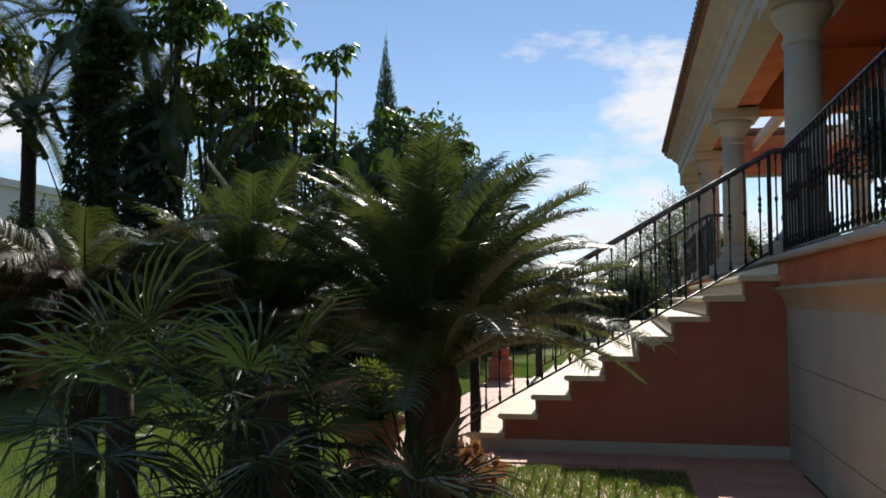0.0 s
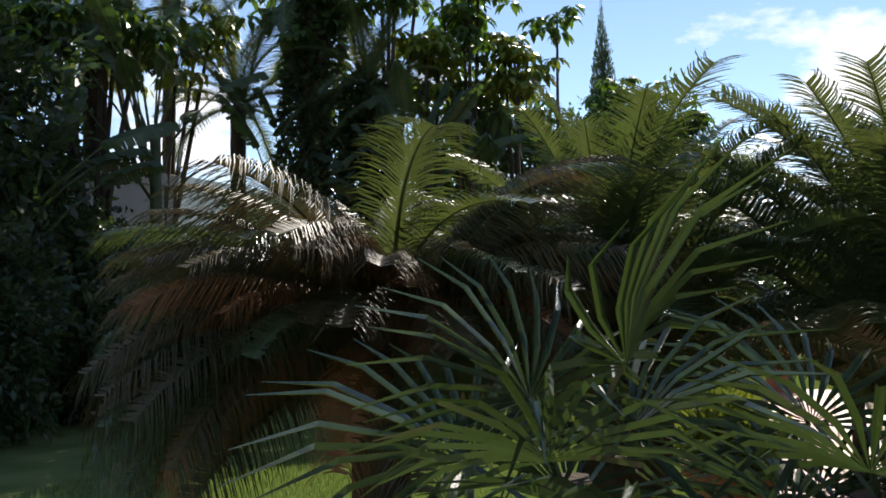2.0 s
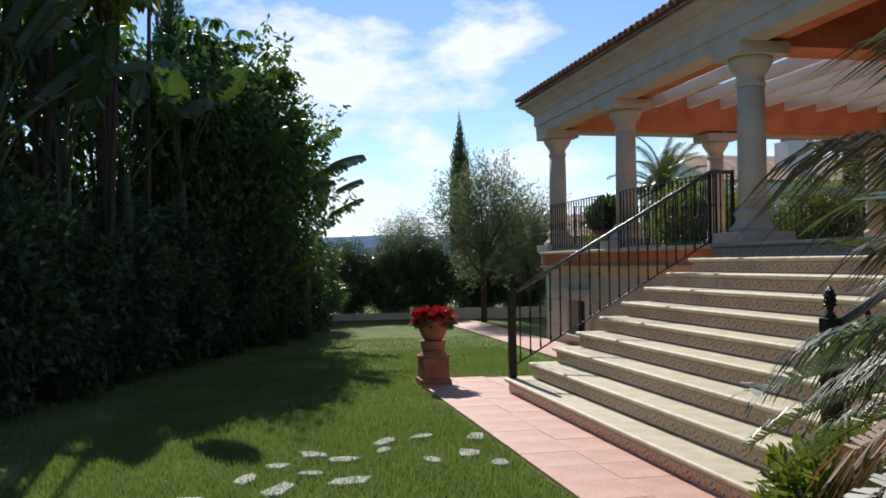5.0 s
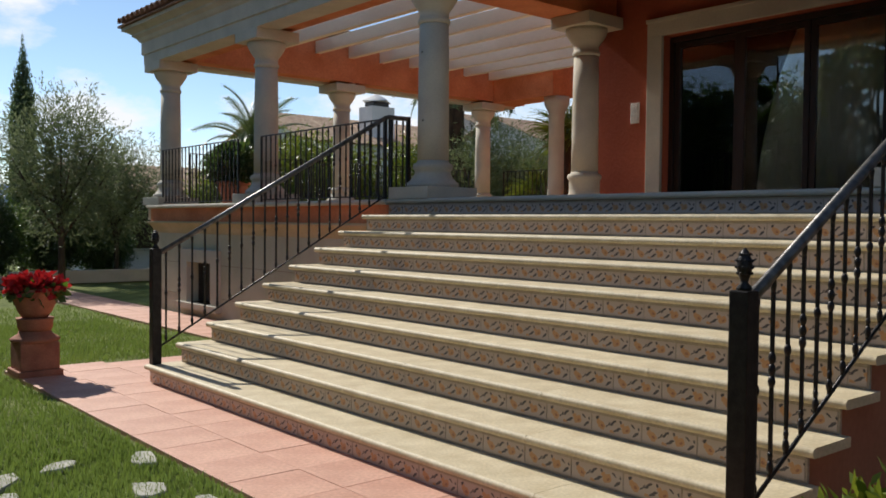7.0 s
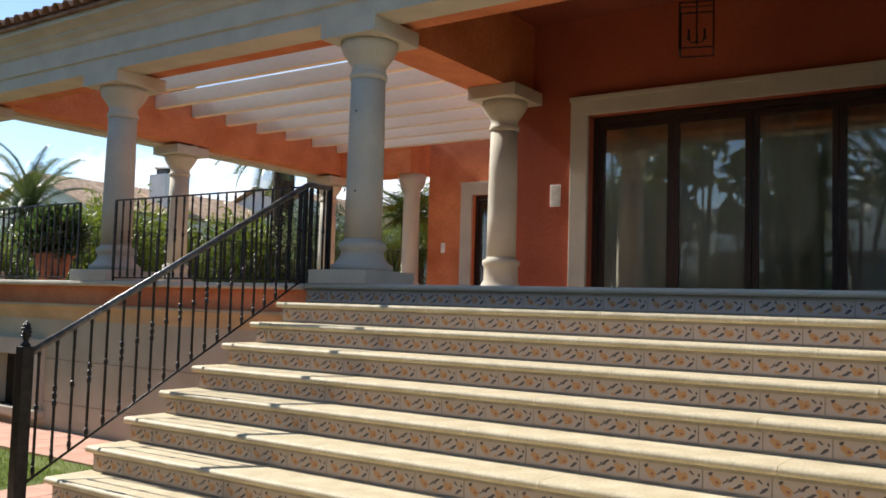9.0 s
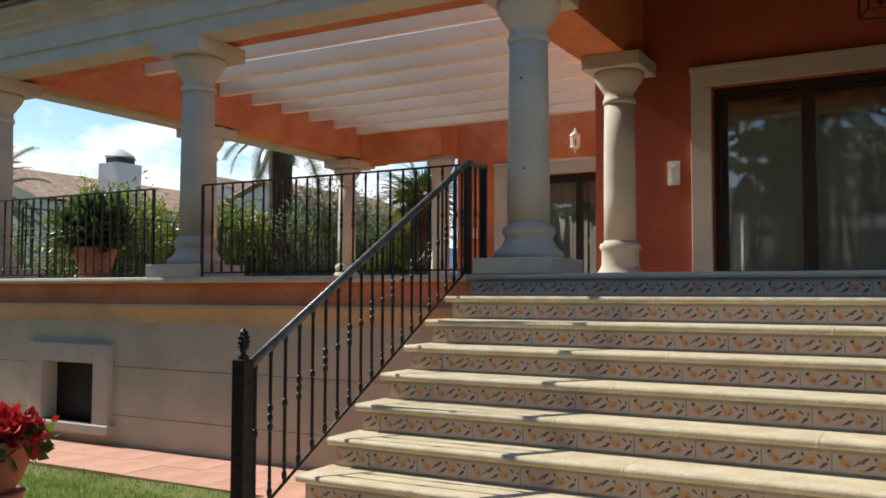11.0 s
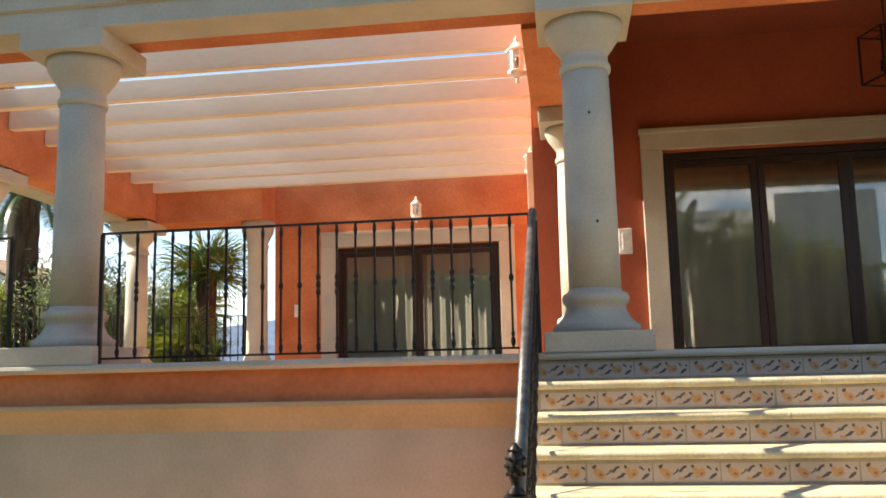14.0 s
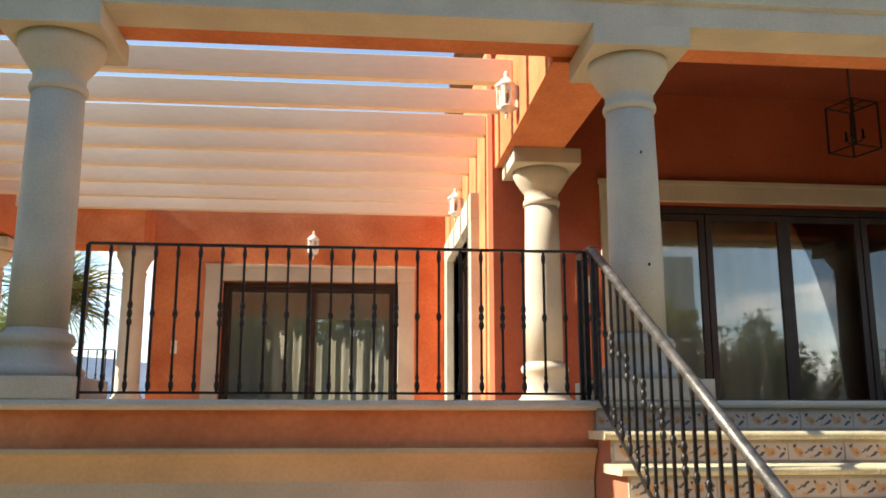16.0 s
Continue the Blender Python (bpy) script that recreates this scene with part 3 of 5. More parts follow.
# ---- columns, beams, pergola ----
def column(x, y, plinth, group):
    col = thing("column", pose(x, y, H), "round cream stone column with a square plinth" if plinth else "round cream stone column on a moulded base", "column", group)
    z = 0.0
    if plinth:
        part("plinth", box(B(), -0.35, 0.35, -0.34, 0.34, 0, 0.128, 0.008), STONE, col)
        z = 0.128
    part("base", lathe(B(), [(0.285, z), (0.285, z + 0.05), (0.262, z + 0.062), (0.225, z + 0.10), (0.200, z + 0.15), (0.197, 0.31), (0.215, 0.325), (0.222, 0.355), (0.212, 0.385), (0.18, 0.40), (0.172, 0.42)], n=36), STONE, col)
    part("shaft", lathe(B(), [(0.172, 0.42), (0.171, 0.9), (0.167, 1.4), (0.158, 1.9)], n=40), STONE, col)
    part("capital", lathe(B(), [(0.158, 1.90), (0.172, 1.905), (0.178, 1.93), (0.172, 1.955), (0.160, 1.962), (0.160, 2.03), (0.178, 2.05), (0.212, 2.10), (0.250, 2.16), (0.266, 2.20), (0.266, 2.25)], n=36), STONE, col)
    part("abacus", box(B(), -0.33, 0.34, -0.32, 0.32, 2.25, 2.40, 0.01), STONE, col)


for x, y, pl in ((3.05, 5.66, 1), (3.05, 0.47, 1), (3.05, 9.36, 1), (3.05, 12.66, 1), (6.50, 12.62, 1), (10.27, 12.62, 1), (5.65, 5.72, 0), (5.65, 0.42, 0), (3.05, -4.7, 1)):
    column(x, y, pl, "columns of the terrace")
bm = lathe(B(), [(0.22, H), (0.22, H + 0.2), (0.17, H + 0.3), (0.16, 3.7), (0.18, 3.75), (0.16, 3.8), (0.26, 4.0), (0.27, 4.15)], 10.62, 10.74, 28)
tagged(part("half_column", bm, STONE), "round stone column set against the wall end", "column")
for ob in [o for o in bpy.data.objects if o.name == "column"]:
    for y, z in ((-0.03, 0.85), (-0.01, 1.585)):
        part("hook", lathe(B(), [(0.003, -0.010), (0.007, -0.006), (0.008, 0.004), (0.003, 0.010)], -0.172, y, 8), IRON, ob, "small dark iron hook", m=pose(0, 0, z))
BEAM = [(11.3, 13.0), (2.72, 13.0), (2.72, -12)]
structure("trim_entablature", sweep(B(), [(-0.34, 4.14), (0, 4.14), (0, 4.29), (0.03, 4.30), (0.03, 4.50), (0.06, 4.52), (0.09, 4.57), (0.15, 4.61), (0.15, 4.64), (0.22, 4.68), (0.28, 4.70), (0.28, 4.755), (-0.34, 4.755)], BEAM), STONE, "moulded stone entablature on the columns", "entablature")
structure("wall_beam", sweep(B(), [(-0.66, 4.19), (-0.341, 4.19), (-0.341, 4.98), (-0.66, 4.98)], BEAM), ORANGE, "orange stuccoed beam behind the stone entablature", "beam")
structure("roof_edge", sweep(B(), [(0.33, 4.757), (0.33, 4.79), (-0.75, 5.14), (-0.75, 5.08), (-0.1, 4.757)], BEAM), ROOF, "clay-tiled coping over the beam", "roof")
bm = B()
box(bm, 3.38, 6.05, 5.56, 6.10, 4.15, 5.3)
box(bm, 3.38, 6.05, 0.06, 0.60, 4.152, 5.3)
structure("wall_porch_beam", bm, ORANGE, "orange stuccoed cross beams of the porch", "beam")
structure("ceiling", box(box(B(), 3.38, 6.05, 0.60, 5.56, 5.0, 5.1), 3.38, 6.05, -12, 0.06, 5.0, 5.1), SHADERED, "porch ceiling, coloured deep red for its shade", "ceiling")
bm = B()
v = [bm.verts.new(p) for p in ((3.3, -12, 5.12), (3.3, 6.1, 5.12), (9.5, 6.1, 7.2), (9.5, -12, 7.2), (14.8, -12, 5.4), (14.8, 6.1, 5.4))]
for q in ((0, 1, 2, 3), (3, 2, 5, 4)):
    bm.faces.new([v[i] for i in q])
bmesh.ops.solidify(bm, geom=bm.faces[:], thickness=0.08)
structure("roof_house", bm, ROOF, "clay-tiled roof of the house", "roof")
# barrel tiles along the eave
bm = B()
n = 8
rim = []
for s, r in ((0.0, 0.085), (0.42, 0.07)):
    for rr in (r, r - 0.016):
        rim.append([bm.verts.new((s, rr * math.cos(math.pi * i / n), rr * math.sin(math.pi * i / n))) for i in range(n + 1)])
for a, b in ((rim[0], rim[2]), (rim[3], rim[1]), (rim[1], rim[0])):
    for i in range(n):
        bm.faces.new((a[i], a[i + 1], b[i + 1], b[i]))
barrel = data("roof_tile", bm, ROOF)
eave = bpy.data.objects["roof_edge"]
y = -9.9
while y < 13.2:
    part("roof_tile", barrel, ROOF, eave, m=pose(2.345, y, 4.80, 0, -18, 0))
    y += 0.2
x = 2.55
while x < 11:
    part("roof_tile", barrel, ROOF, eave, m=pose(x, 13.375, 4.80, 0, -18, -90))
    x += 0.2
for k in range(11):
    x = 3.55 + 0.74 * k
    if x < 10.8:
        ob = part("pergola_beam", box(B(), -0.055, 0.055, 6.135 if x > 6.05 else 6.105, 12.335, 4.64, 4.86, 0.006), SLAT, m=pose(x, 0, 0))
        tagged(ob, "long cream-painted pergola beam", "beam", "pergola beams")
structure("wall_pergola_end", box(B(), 10.30, 10.95, 10.56, 12.34, 4.15, 4.90), ORANGE, "orange stuccoed end beam of the pergola", "beam")


# ---- the house ----
def pierced(bm, fixed, lo, hi, thick, openings, z0, z1, axis):
    """A wall along y (axis 'x' fixed) or along x, with openings (a, b, bottom, top)."""
    def piece(a, b, c, d):
        if b - a > 0.001 and d - c > 0.001:
            if axis == "x":
                box(bm, fixed, fixed + thick, a, b, c, d)
            else:
                box(bm, a, b, fixed, fixed + thick, c, d)
    at = lo
    for a, b, c, d in openings:
        piece(at, a, z0, z1); piece(a, b, z0, c); piece(a, b, d, z1)
        at = b
    piece(at, hi, z0, z1)
    return bm


structure("wall_front", pierced(B(), 6.05, -12, 6.13, 0.30, [(1.15, 4.82, 1.5, 3.84)], 1.5, 5.6, "x"), PORCHSHADE, "orange stuccoed front wall of the house, darkened for the porch shade", "wall")
structure("wall_side", pierced(B(), 5.83, 6.351, 11.25, 0.30, [(7.35, 9.75, 1.5, 3.86)], 1.5, 5.6, "y"), ORANGE, "orange stuccoed wall beside the pergola", "wall")
structure("wall_back", pierced(B(), 10.95, 6.131, 10.56, 0.30, [(6.86, 9.52, 1.5, 3.73)], 1.5, 5.6, "x"), ORANGE, "orange stuccoed wall behind the pergola", "wall")
structure("wall_end", box(B(), 11.251, 15.0, 10.26, 10.56, 0, 5.6), ORANGE, "orange stuccoed end wall of the house", "wall")
structure("roof_rear", box(B(), 10.9, 15.2, 6.0, 10.8, 5.601, 5.7), ROOF, "roof of the rear wing", "roof")


def surround(axis, fixed, a, b, top, w, label):
    bm = B()
    if axis == "x":
        for p, q in ((a - w, a), (b, b + w)):
            box(bm, fixed - 0.045, fixed + 0.02, p, q, H, top, 0.008)
        box(bm, fixed - 0.047, fixed + 0.02, a - w, b + w, top, top + w, 0.008)
        box(bm, fixed - 0.062, fixed, a - w - 0.012, b + w + 0.012, top + w - 0.045, top + w + 0.004, 0.006)
    else:
        for p, q in ((a - w, a), (b, b + w)):
            box(bm, p, q, fixed - 0.18, fixed + 0.10, H, top, 0.008)
        box(bm, a - w, b + w, fixed - 0.18, fixed + 0.102, top, top + w, 0.008)
    structure("trim_surround", bm, STONE, label, "surround")


surround("x", 6.05, 1.15, 4.82, 3.84, 0.215, "plain stone surround of the large window")
surround("x", 10.95, 6.86, 9.52, 3.73, 0.25, "plain stone surround of the rear door")
surround("y", 6.13, 7.35, 9.75, 3.86, 0.30, "pale stone surround of the side door")


def sliding(name, axis, fixed, edges, z1, label, wide=0.10):
    """A glazed door of several leaves in dark frames; edges: the leaves' bounds."""
    door = thing(name, pose(0, 0, 0), label, "glass door", kind="structure")
    def bar(bm, a, b, c, d, t=0.05, back=0.0):
        if axis == "x":
            box(bm, fixed - t / 2 + back, fixed + t / 2 + back, a, b, c, d, 0.004)
        else:
            box(bm, a, b, fixed - t / 2 + back, fixed + t / 2 + back, c, d, 0.004)
    bm = B()
    bar(bm, edges[0], edges[0] + 0.06, H, z1, 0.10); bar(bm, edges[-1] - 0.06, edges[-1], H, z1, 0.10)
    bar(bm, edges[0] + 0.06, edges[-1] - 0.06, z1 - 0.07, z1, 0.10)
    bar(bm, edges[0] + 0.06, edges[-1] - 0.06, H, H + 0.025, 0.10)
    part("door_frame", bm, WOOD, door)
    inner = [edges[0] + 0.06, *edges[1:-1], edges[-1] - 0.06]
    for k, (a, b) in enumerate(zip(inner, inner[1:])):
        bm, back = B(), 0.012 * (k % 2)
        w = 0.07
        bar(bm, a + 0.002, a + w, H + 0.026, z1 - 0.072, 0.045, back); bar(bm, b - w, b - 0.002, H + 0.026, z1 - 0.072, 0.045, back)
        bar(bm, a + w, b - w, z1 - 0.14, z1 - 0.072, 0.045, back); bar(bm, a + w, b - w, H + 0.026, H + 0.10, 0.045, back)
        leaf = part("sash", bm, WOOD, door)
        bm = B()
        bar(bm, a + w - 0.01, b - w + 0.01, H + 0.09, z1 - 0.13, 0.008, back)
        pane = part("pane", bm, GLASS, leaf)
        pane.visible_shadow = False
    return door


sliding("door_terrace", "x", 6.23, [1.15, 2.16, 3.015, 3.87, 4.82], 3.83, "four-leaf dark-framed sliding glass door, closed")
sliding("door_rear", "x", 11.10, [6.86, 8.19, 9.52], 3.72, "two-leaf dark-framed sliding glass door, closed")
sliding("door_side", "y", 5.98, [7.35, 8.15, 8.95, 9.75], 3.85, "dark-framed side door with glass leaves, closed")


def curtain(axis, fixed, a, b, z0, z1):
    bm = B()
    n = int((b - a) / 0.03)
    rows = []
    for z in (z0, z1):
        rows.append([])
        for i in range(n + 1):
            s, o = a + (b - a) * i / n, 0.018 * math.sin(i * 0.9) + 0.014 * math.sin(i * 0.37)
            rows[-1].append(bm.verts.new((fixed + o, s, z) if axis == "x" else (s, fixed + o, z)))
    for i in range(n):
        bm.faces.new((rows[0][i], rows[0][i + 1], rows[1][i + 1], rows[1][i])).smooth = True
    bmesh.ops.solidify(bm, geom=bm.faces[:], thickness=0.004)
    tagged(part("curtain", bm, CURTAIN), "cream pleated curtain hanging behind the glass", "curtain", "curtains")


curtain("x", 6.40, 2.3, 4.75, H + 0.02, 4.0)
curtain("x", 6.44, 1.2, 2.42, H + 0.02, 4.0)
curtain("x", 6.345, 1.2, 4.8, 3.45, 4.02)
# added behind the side door, unseen, to keep the sun out of the room
curtain("y", 5.72, 7.40, 9.70, H + 0.02, 3.95)
curtain("x", 11.38, 8.1, 9.5, H + 0.02, 3.95)
curtain("x", 11.42, 6.9, 8.2, H + 0.02, 3.95)
# unseen opening added in the far wall so daylight brightens the curtains
bm = B()
box(bm, 6.36, 13.0, -4.2, -4.0, H, 4.7); pierced(bm, 12.8, -4.0, 5.82, 0.2, [(-3.2, 5.2, H + 0.001, 4.3)], H, 4.7, "x"); box(bm, 6.36, 12.8, -4.0, 5.82, 4.6, 4.7)
structure("wall_room", bm, ROOMWALL, "pale walls of the living room, far one opened for daylight", "wall")
structure("floor_room", box(B(), 6.36, 15, -4.2, 10.2, H - 0.2, H), STONE, "pale stone floor of the rooms", "floor")
# the rear room gets the same added opening, out of view
structure("wall_rear_room", box(pierced(B(), 14.7, 5.83, 10.25, 0.3, [(6.6, 9.8, H + 0.001, 4.3)], H, 5.6, "x"), 11.26, 14.7, 6.14, 10.25, 4.6, 4.7), ROOMWALL, "pale walls of the rear room, far one opened for daylight", "wall")
sofa = thing("sofa", pose(7.5, 1.7, H), "dark brown sofa behind the glass door", "sofa")
part("seat", box(B(), -0.4, 0.4, -0.95, 0.95, 0.12, 0.42, 0.05), SOFA, sofa)
part("backrest", box(B(), -0.45, -0.25, -0.95, 0.95, 0.12, 0.68, 0.06), SOFA, sofa)
for s in (-1, 1):
    part("armrest", box(B(), -0.42, 0.42, s * 1.05 - 0.11, s * 1.05 + 0.11, 0.0, 0.55, 0.05), SOFA, sofa)


# ---- lamps and switches ----
def wall_lantern(m):
    lan = thing("wall_lantern", m, "small white pierced wall lantern", "lantern", "wall lanterns")
    for k in range(6):
        part("lantern_bar", box(B(), 0.066, 0.084, -0.015, 0.015, 0.08, 0.26), WHITE, lan, m=Matrix.Translation((0.1, 0, 0)) @ Matrix.Rotation(math.pi / 3 * k, 4, "Z"))
    part("cup", lathe(B(), [(0.02, 0.02), (0.05, 0.035), (0.085, 0.06), (0.088, 0.08)], 0.1, 0, 6), WHITE, lan)
    part("cap", lathe(B(), [(0.09, 0.255), (0.10, 0.262), (0.10, 0.275), (0.06, 0.31), (0.035, 0.34)], 0.1, 0, 6), WHITE, lan)
    part("finial", lathe(B(), [(0.03, 0.34), (0.012, 0.352), (0.022, 0.372), (0.016, 0.39), (0.003, 0.41)], 0.1, 0, 10), WHITE, lan)
    part("drop", lathe(B(), [(0.003, -0.04), (0.016, -0.02), (0.012, 0.0), (0.022, 0.02)], 0.1, 0, 10), WHITE, lan)
    part("back_plate", box(B(), 0, 0.015, -0.04, 0.04, 0.06, 0.28, 0.004), WHITE, lan)
    part("bracket", box(B(), 0.015, 0.1, -0.01, 0.01, 0.26, 0.28), WHITE, lan)
    part("bulb", lathe(B(), [(0.014, 0.08), (0.014, 0.13), (0.024, 0.16), (0.02, 0.20), (0.004, 0.215)], 0.1, 0, 10), mat("dull_bulb", (0.22, 0.17, 0.12), rough=0.3, bump=0), lan)


wall_lantern(pose(10.95, 8.17, 4.10, 0, 0, 180))
wall_lantern(pose(4.75, 6.10, 4.24, 0, 0, 90))
wall_lantern(pose(8.60, 6.13, 4.22, 0, 0, 90))
lamp = thing("hanging_lantern", pose(4.65, 3.10, 0, 0, 0, 17), "square dark iron lantern hanging from the porch ceiling", "lantern")
part("chain", tube(B(), [(0, 0, 4.46), (0, 0, 5.0)], [0.008, 0.008], 6), IRON, lamp)
part("ceiling_rose", lathe(B(), [(0.02, 4.96), (0.05, 4.98), (0.06, 5.0)], n=14), IRON, lamp)
bm = B()
s, z0, z1 = 0.148, 3.98, 4.40
for a in (-s, s):
    for b in (-s, s):
        part("upright", box(B(), a - 0.007, a + 0.007, b - 0.007, b + 0.007, z0 + 0.006, z1 - 0.006), IRON, lamp)
for z in (z0, z1):
    for a in (-s, s):
        part("cross_bar", box(B(), -s - 0.007, s + 0.007, a - 0.006, a + 0.006, z - 0.006, z + 0.006), IRON, lamp)
        part("cross_bar", box(B(), a - 0.006, a + 0.006, -s + 0.006, s - 0.006, z - 0.005, z + 0.005), IRON, lamp)
part("top_bar", box(B(), -s, s, -0.005, 0.005, z1 - 0.004, z1 + 0.004), IRON, lamp)
part("top_bar", box(B(), -0.005, 0.005, -s, s, z1 + 0.004, z1 + 0.011), IRON, lamp)
part("rod", box(B(), -0.006, 0.006, -0.006, 0.006, 4.05, 4.46), IRON, lamp)
for k in range(3):
    a = 2.09 * k
    bm = tube(B(), [(0, 0, 4.08), (0.05 * math.cos(a), 0.05 * math.sin(a), 4.06), (0.08 * math.cos(a), 0.08 * math.sin(a), 4.09)], [0.006] * 3)
    lathe(bm, [(0.02, 4.09), (0.022, 4.10), (0.011, 4.105), (0.011, 4.18)], 0.08 * math.cos(a), 0.08 * math.sin(a), 10)
    part("candle_arm", bm, IRON, lamp)


eye_cam = thing("security_camera", pose(6.62, 12.44, 4.19), "small dark dome camera under the terrace beam", "camera")
part("base", lathe(B(), [(0.05, -0.03), (0.06, -0.02), (0.06, 0.0)], n=16), WHITE, eye_cam)
part("dome", lathe(B(), [(0.008, -0.085), (0.03, -0.075), (0.045, -0.05), (0.048, -0.03)], n=16), IRON, eye_cam, "smoked dome")


def plate(name, x, y, z, w, h, label, cat):
    ob = thing(name, pose(x, y, z), label, cat)
    part("plate", box(B(), -0.022, 0, -w / 2, w / 2, -h / 2, h / 2, 0.006), WHITE, ob)
    part("rocker", box(B(), -0.030, -0.021, -w / 4, w / 4, -h / 3, h / 3, 0.003), WHITE, ob)


plate("wall_switch", 10.95, 10.18, 2.72, 0.09, 0.20, "white switch plate on the orange wall", "switch")
plate("wall_light", 6.05, 5.23, 2.92, 0.13, 0.26, "pale rectangular wall light beside the glass door", "wall light")


# ---- plants ----
def back(x, y):
    """The boundary planting bows away from the lawn at its wide southern end."""
    f = 1 + 0.3 * min(1, max(0, (5.5 - y) / 3))
    return -0.5 + (x + 0.5) * f, -6 + (y + 6) * f, f


def frond(length, pairs, leaflet, droop, seed, material, lift=0.25, sagging=0.3, width=1.0):
    """A feather leaf along +x from its stalk's foot; the leaflets grow out of the midrib."""
    r = random.Random(seed)
    vs, fs, pts = [], [], []
    n = pairs + 5
    for i in range(n + 1):
        s = i / n
        pts.append(Vector((length * (s - 0.12 * droop * s ** 3), 0.02 * math.sin(5 * s + seed), length * (lift * s - droop * 0.55 * s ** 2.4))))
        w = 0.011 * (1 - 0.8 * s)
        p = pts[-1]
        vs += [(p.x, p.y - w, p.z), (p.x, p.y + w, p.z), (p.x, p.y, p.z - w)]
    for i in range(n):
        a = 3 * i
        fs += [(a + k, a + (k + 1) % 3, a + 3 + (k + 1) % 3, a + 3 + k) for k in range(3)]
    for i in range(5, n):
        s = i / n
        p, d = pts[i], (pts[i + 1] - pts[i]).normalized()
        ln = leaflet * (0.35 + 0.75 * math.sin(math.pi * min(1, 0.12 + 0.80 * s)) ** 0.8) * (0.85 + 0.3 * r.random())
        for k, side in ((0, -1), (1, 1)):
            out = (d * (0.30 + 0.45 * s + r.uniform(-0.12, 0.12)) + Vector((0, side, 0)) + Vector((0, 0, 0.38 + 0.2 * r.random()))).normalized()
            sag = Vector((0, 0, -sagging - sagging * r.random())) * ln
            w = d * 0.0062 * width * (0.8 + 0.4 * r.random())
            m1, m2, tip = p + out * ln * 0.4 + w, p + out * ln * 0.75 + sag * 0.4 + w, p + out * ln * 0.98 + sag
            j = len(vs)
            vs += [tuple(v) for v in (m1 - w, m1 + w, m2 - w * 0.8, m2 + w * 0.8, tip)]
            fs += [(3 * i + k, 3 * i + 3 + k, j + 1, j), (j, j + 1, j + 3, j + 2), (j + 2, j + 3, j + 4)]
    return soup("frond", vs, fs, material)


FROND = [frond(1.35, 104, 0.20, 0.5, 1, CYCAD, width=0.62), frond(1.45, 110, 0.21, 0.75, 2, CYCAD, width=0.62), frond(1.25, 98, 0.19, 0.95, 3, CYCAD, width=0.62)]
OLD = [frond(1.2, 124, 0.19, 0.80, 4, OLDLEAF, 0.25, 0.7, 0.5), frond(1.05, 112, 0.17, 0.85, 5, DRYLEAF, 0.25, 0.8, 0.45), frond(1.25, 126, 0.20, 0.65, 6, OLDLEAF, 0.25, 0.75, 0.5), frond(1.2, 122, 0.19, 0.75, 7, CYCAD, 0.25, 0.65, 0.5), frond(1.15, 120, 0.18, 0.75, 8, OLDLEAF, 0.25, 0.75, 0.5)]


def cycad(x, y, height, count, seed, kinds, spread, size, label, stout=1.0):
    r = random.Random(seed)
    plant = thing("cycad", pose(x, y, 0), label, "cycad")
    bm = lathe(B(), [(0.20 * stout, -0.05), (0.21 * stout, 0.1), (0.17 * stout, height * 0.5), (0.19 * stout, height * 0.85), (0.14 * stout, height), (0.05, height + 0.08)], n=14)
    for v in bm.verts:
        v.co += Vector((r.uniform(-1, 1), r.uniform(-1, 1), r.uniform(-1, 1))) * 0.018
    part("trunk", bm, FIBRE, plant, "shaggy brown trunk")
    for k in range(count):
        a = 137.5 * k + r.uniform(-12, 12)
        t = k / count
        up = -(spread[0] + (spread[1] - spread[0]) * t + r.uniform(-7, 7))
        me = kinds(t, r)
        sc = size * r.uniform(0.85, 1.08)
        part("frond", me, CYCAD, plant, m=pose(0, 0, height - 0.05 + 0.08 * (1 - t), 0, 0, a) @ pose(0.05, 0, 0, r.uniform(-14, 14), up, 0) @ Matrix.Scale(sc, 4))
    return plant


cycad(0.26, -2.46, 0.96, 96, 11, lambda t, r: r.choice(FROND), (78, 14), 1.06, "large glossy green cycad with arching feather fronds")
browning = cycad(-1.48, -3.50, 1.25, 130, 12, lambda t, r: r.choice(FROND[1:] + OLD) if t < 0.3 else r.choice(OLD), (44, -6), 0.78, "cycad with drooping fronds browning at the tips", 0.6)
cycad(-0.85, -2.62, 1.10, 64, 13, lambda t, r: r.choice(FROND), (76, 6), 0.86, "green cycad with upright feather fronds among others")
r = random.Random(77)
for k in range(22):                # low fronds hang out towards the path
    part("frond", r.choice(OLD), OLDLEAF, browning, m=pose(0, 0, 1.16 + 0.10 * r.random(), 0, 0, 165 + 4.6 * k + r.uniform(-4, 4)) @ pose(0.05, 0, 0, r.uniform(-12, 12), r.uniform(-4, 20), 0) @ Matrix.Scale(r.uniform(0.74, 0.84), 4))


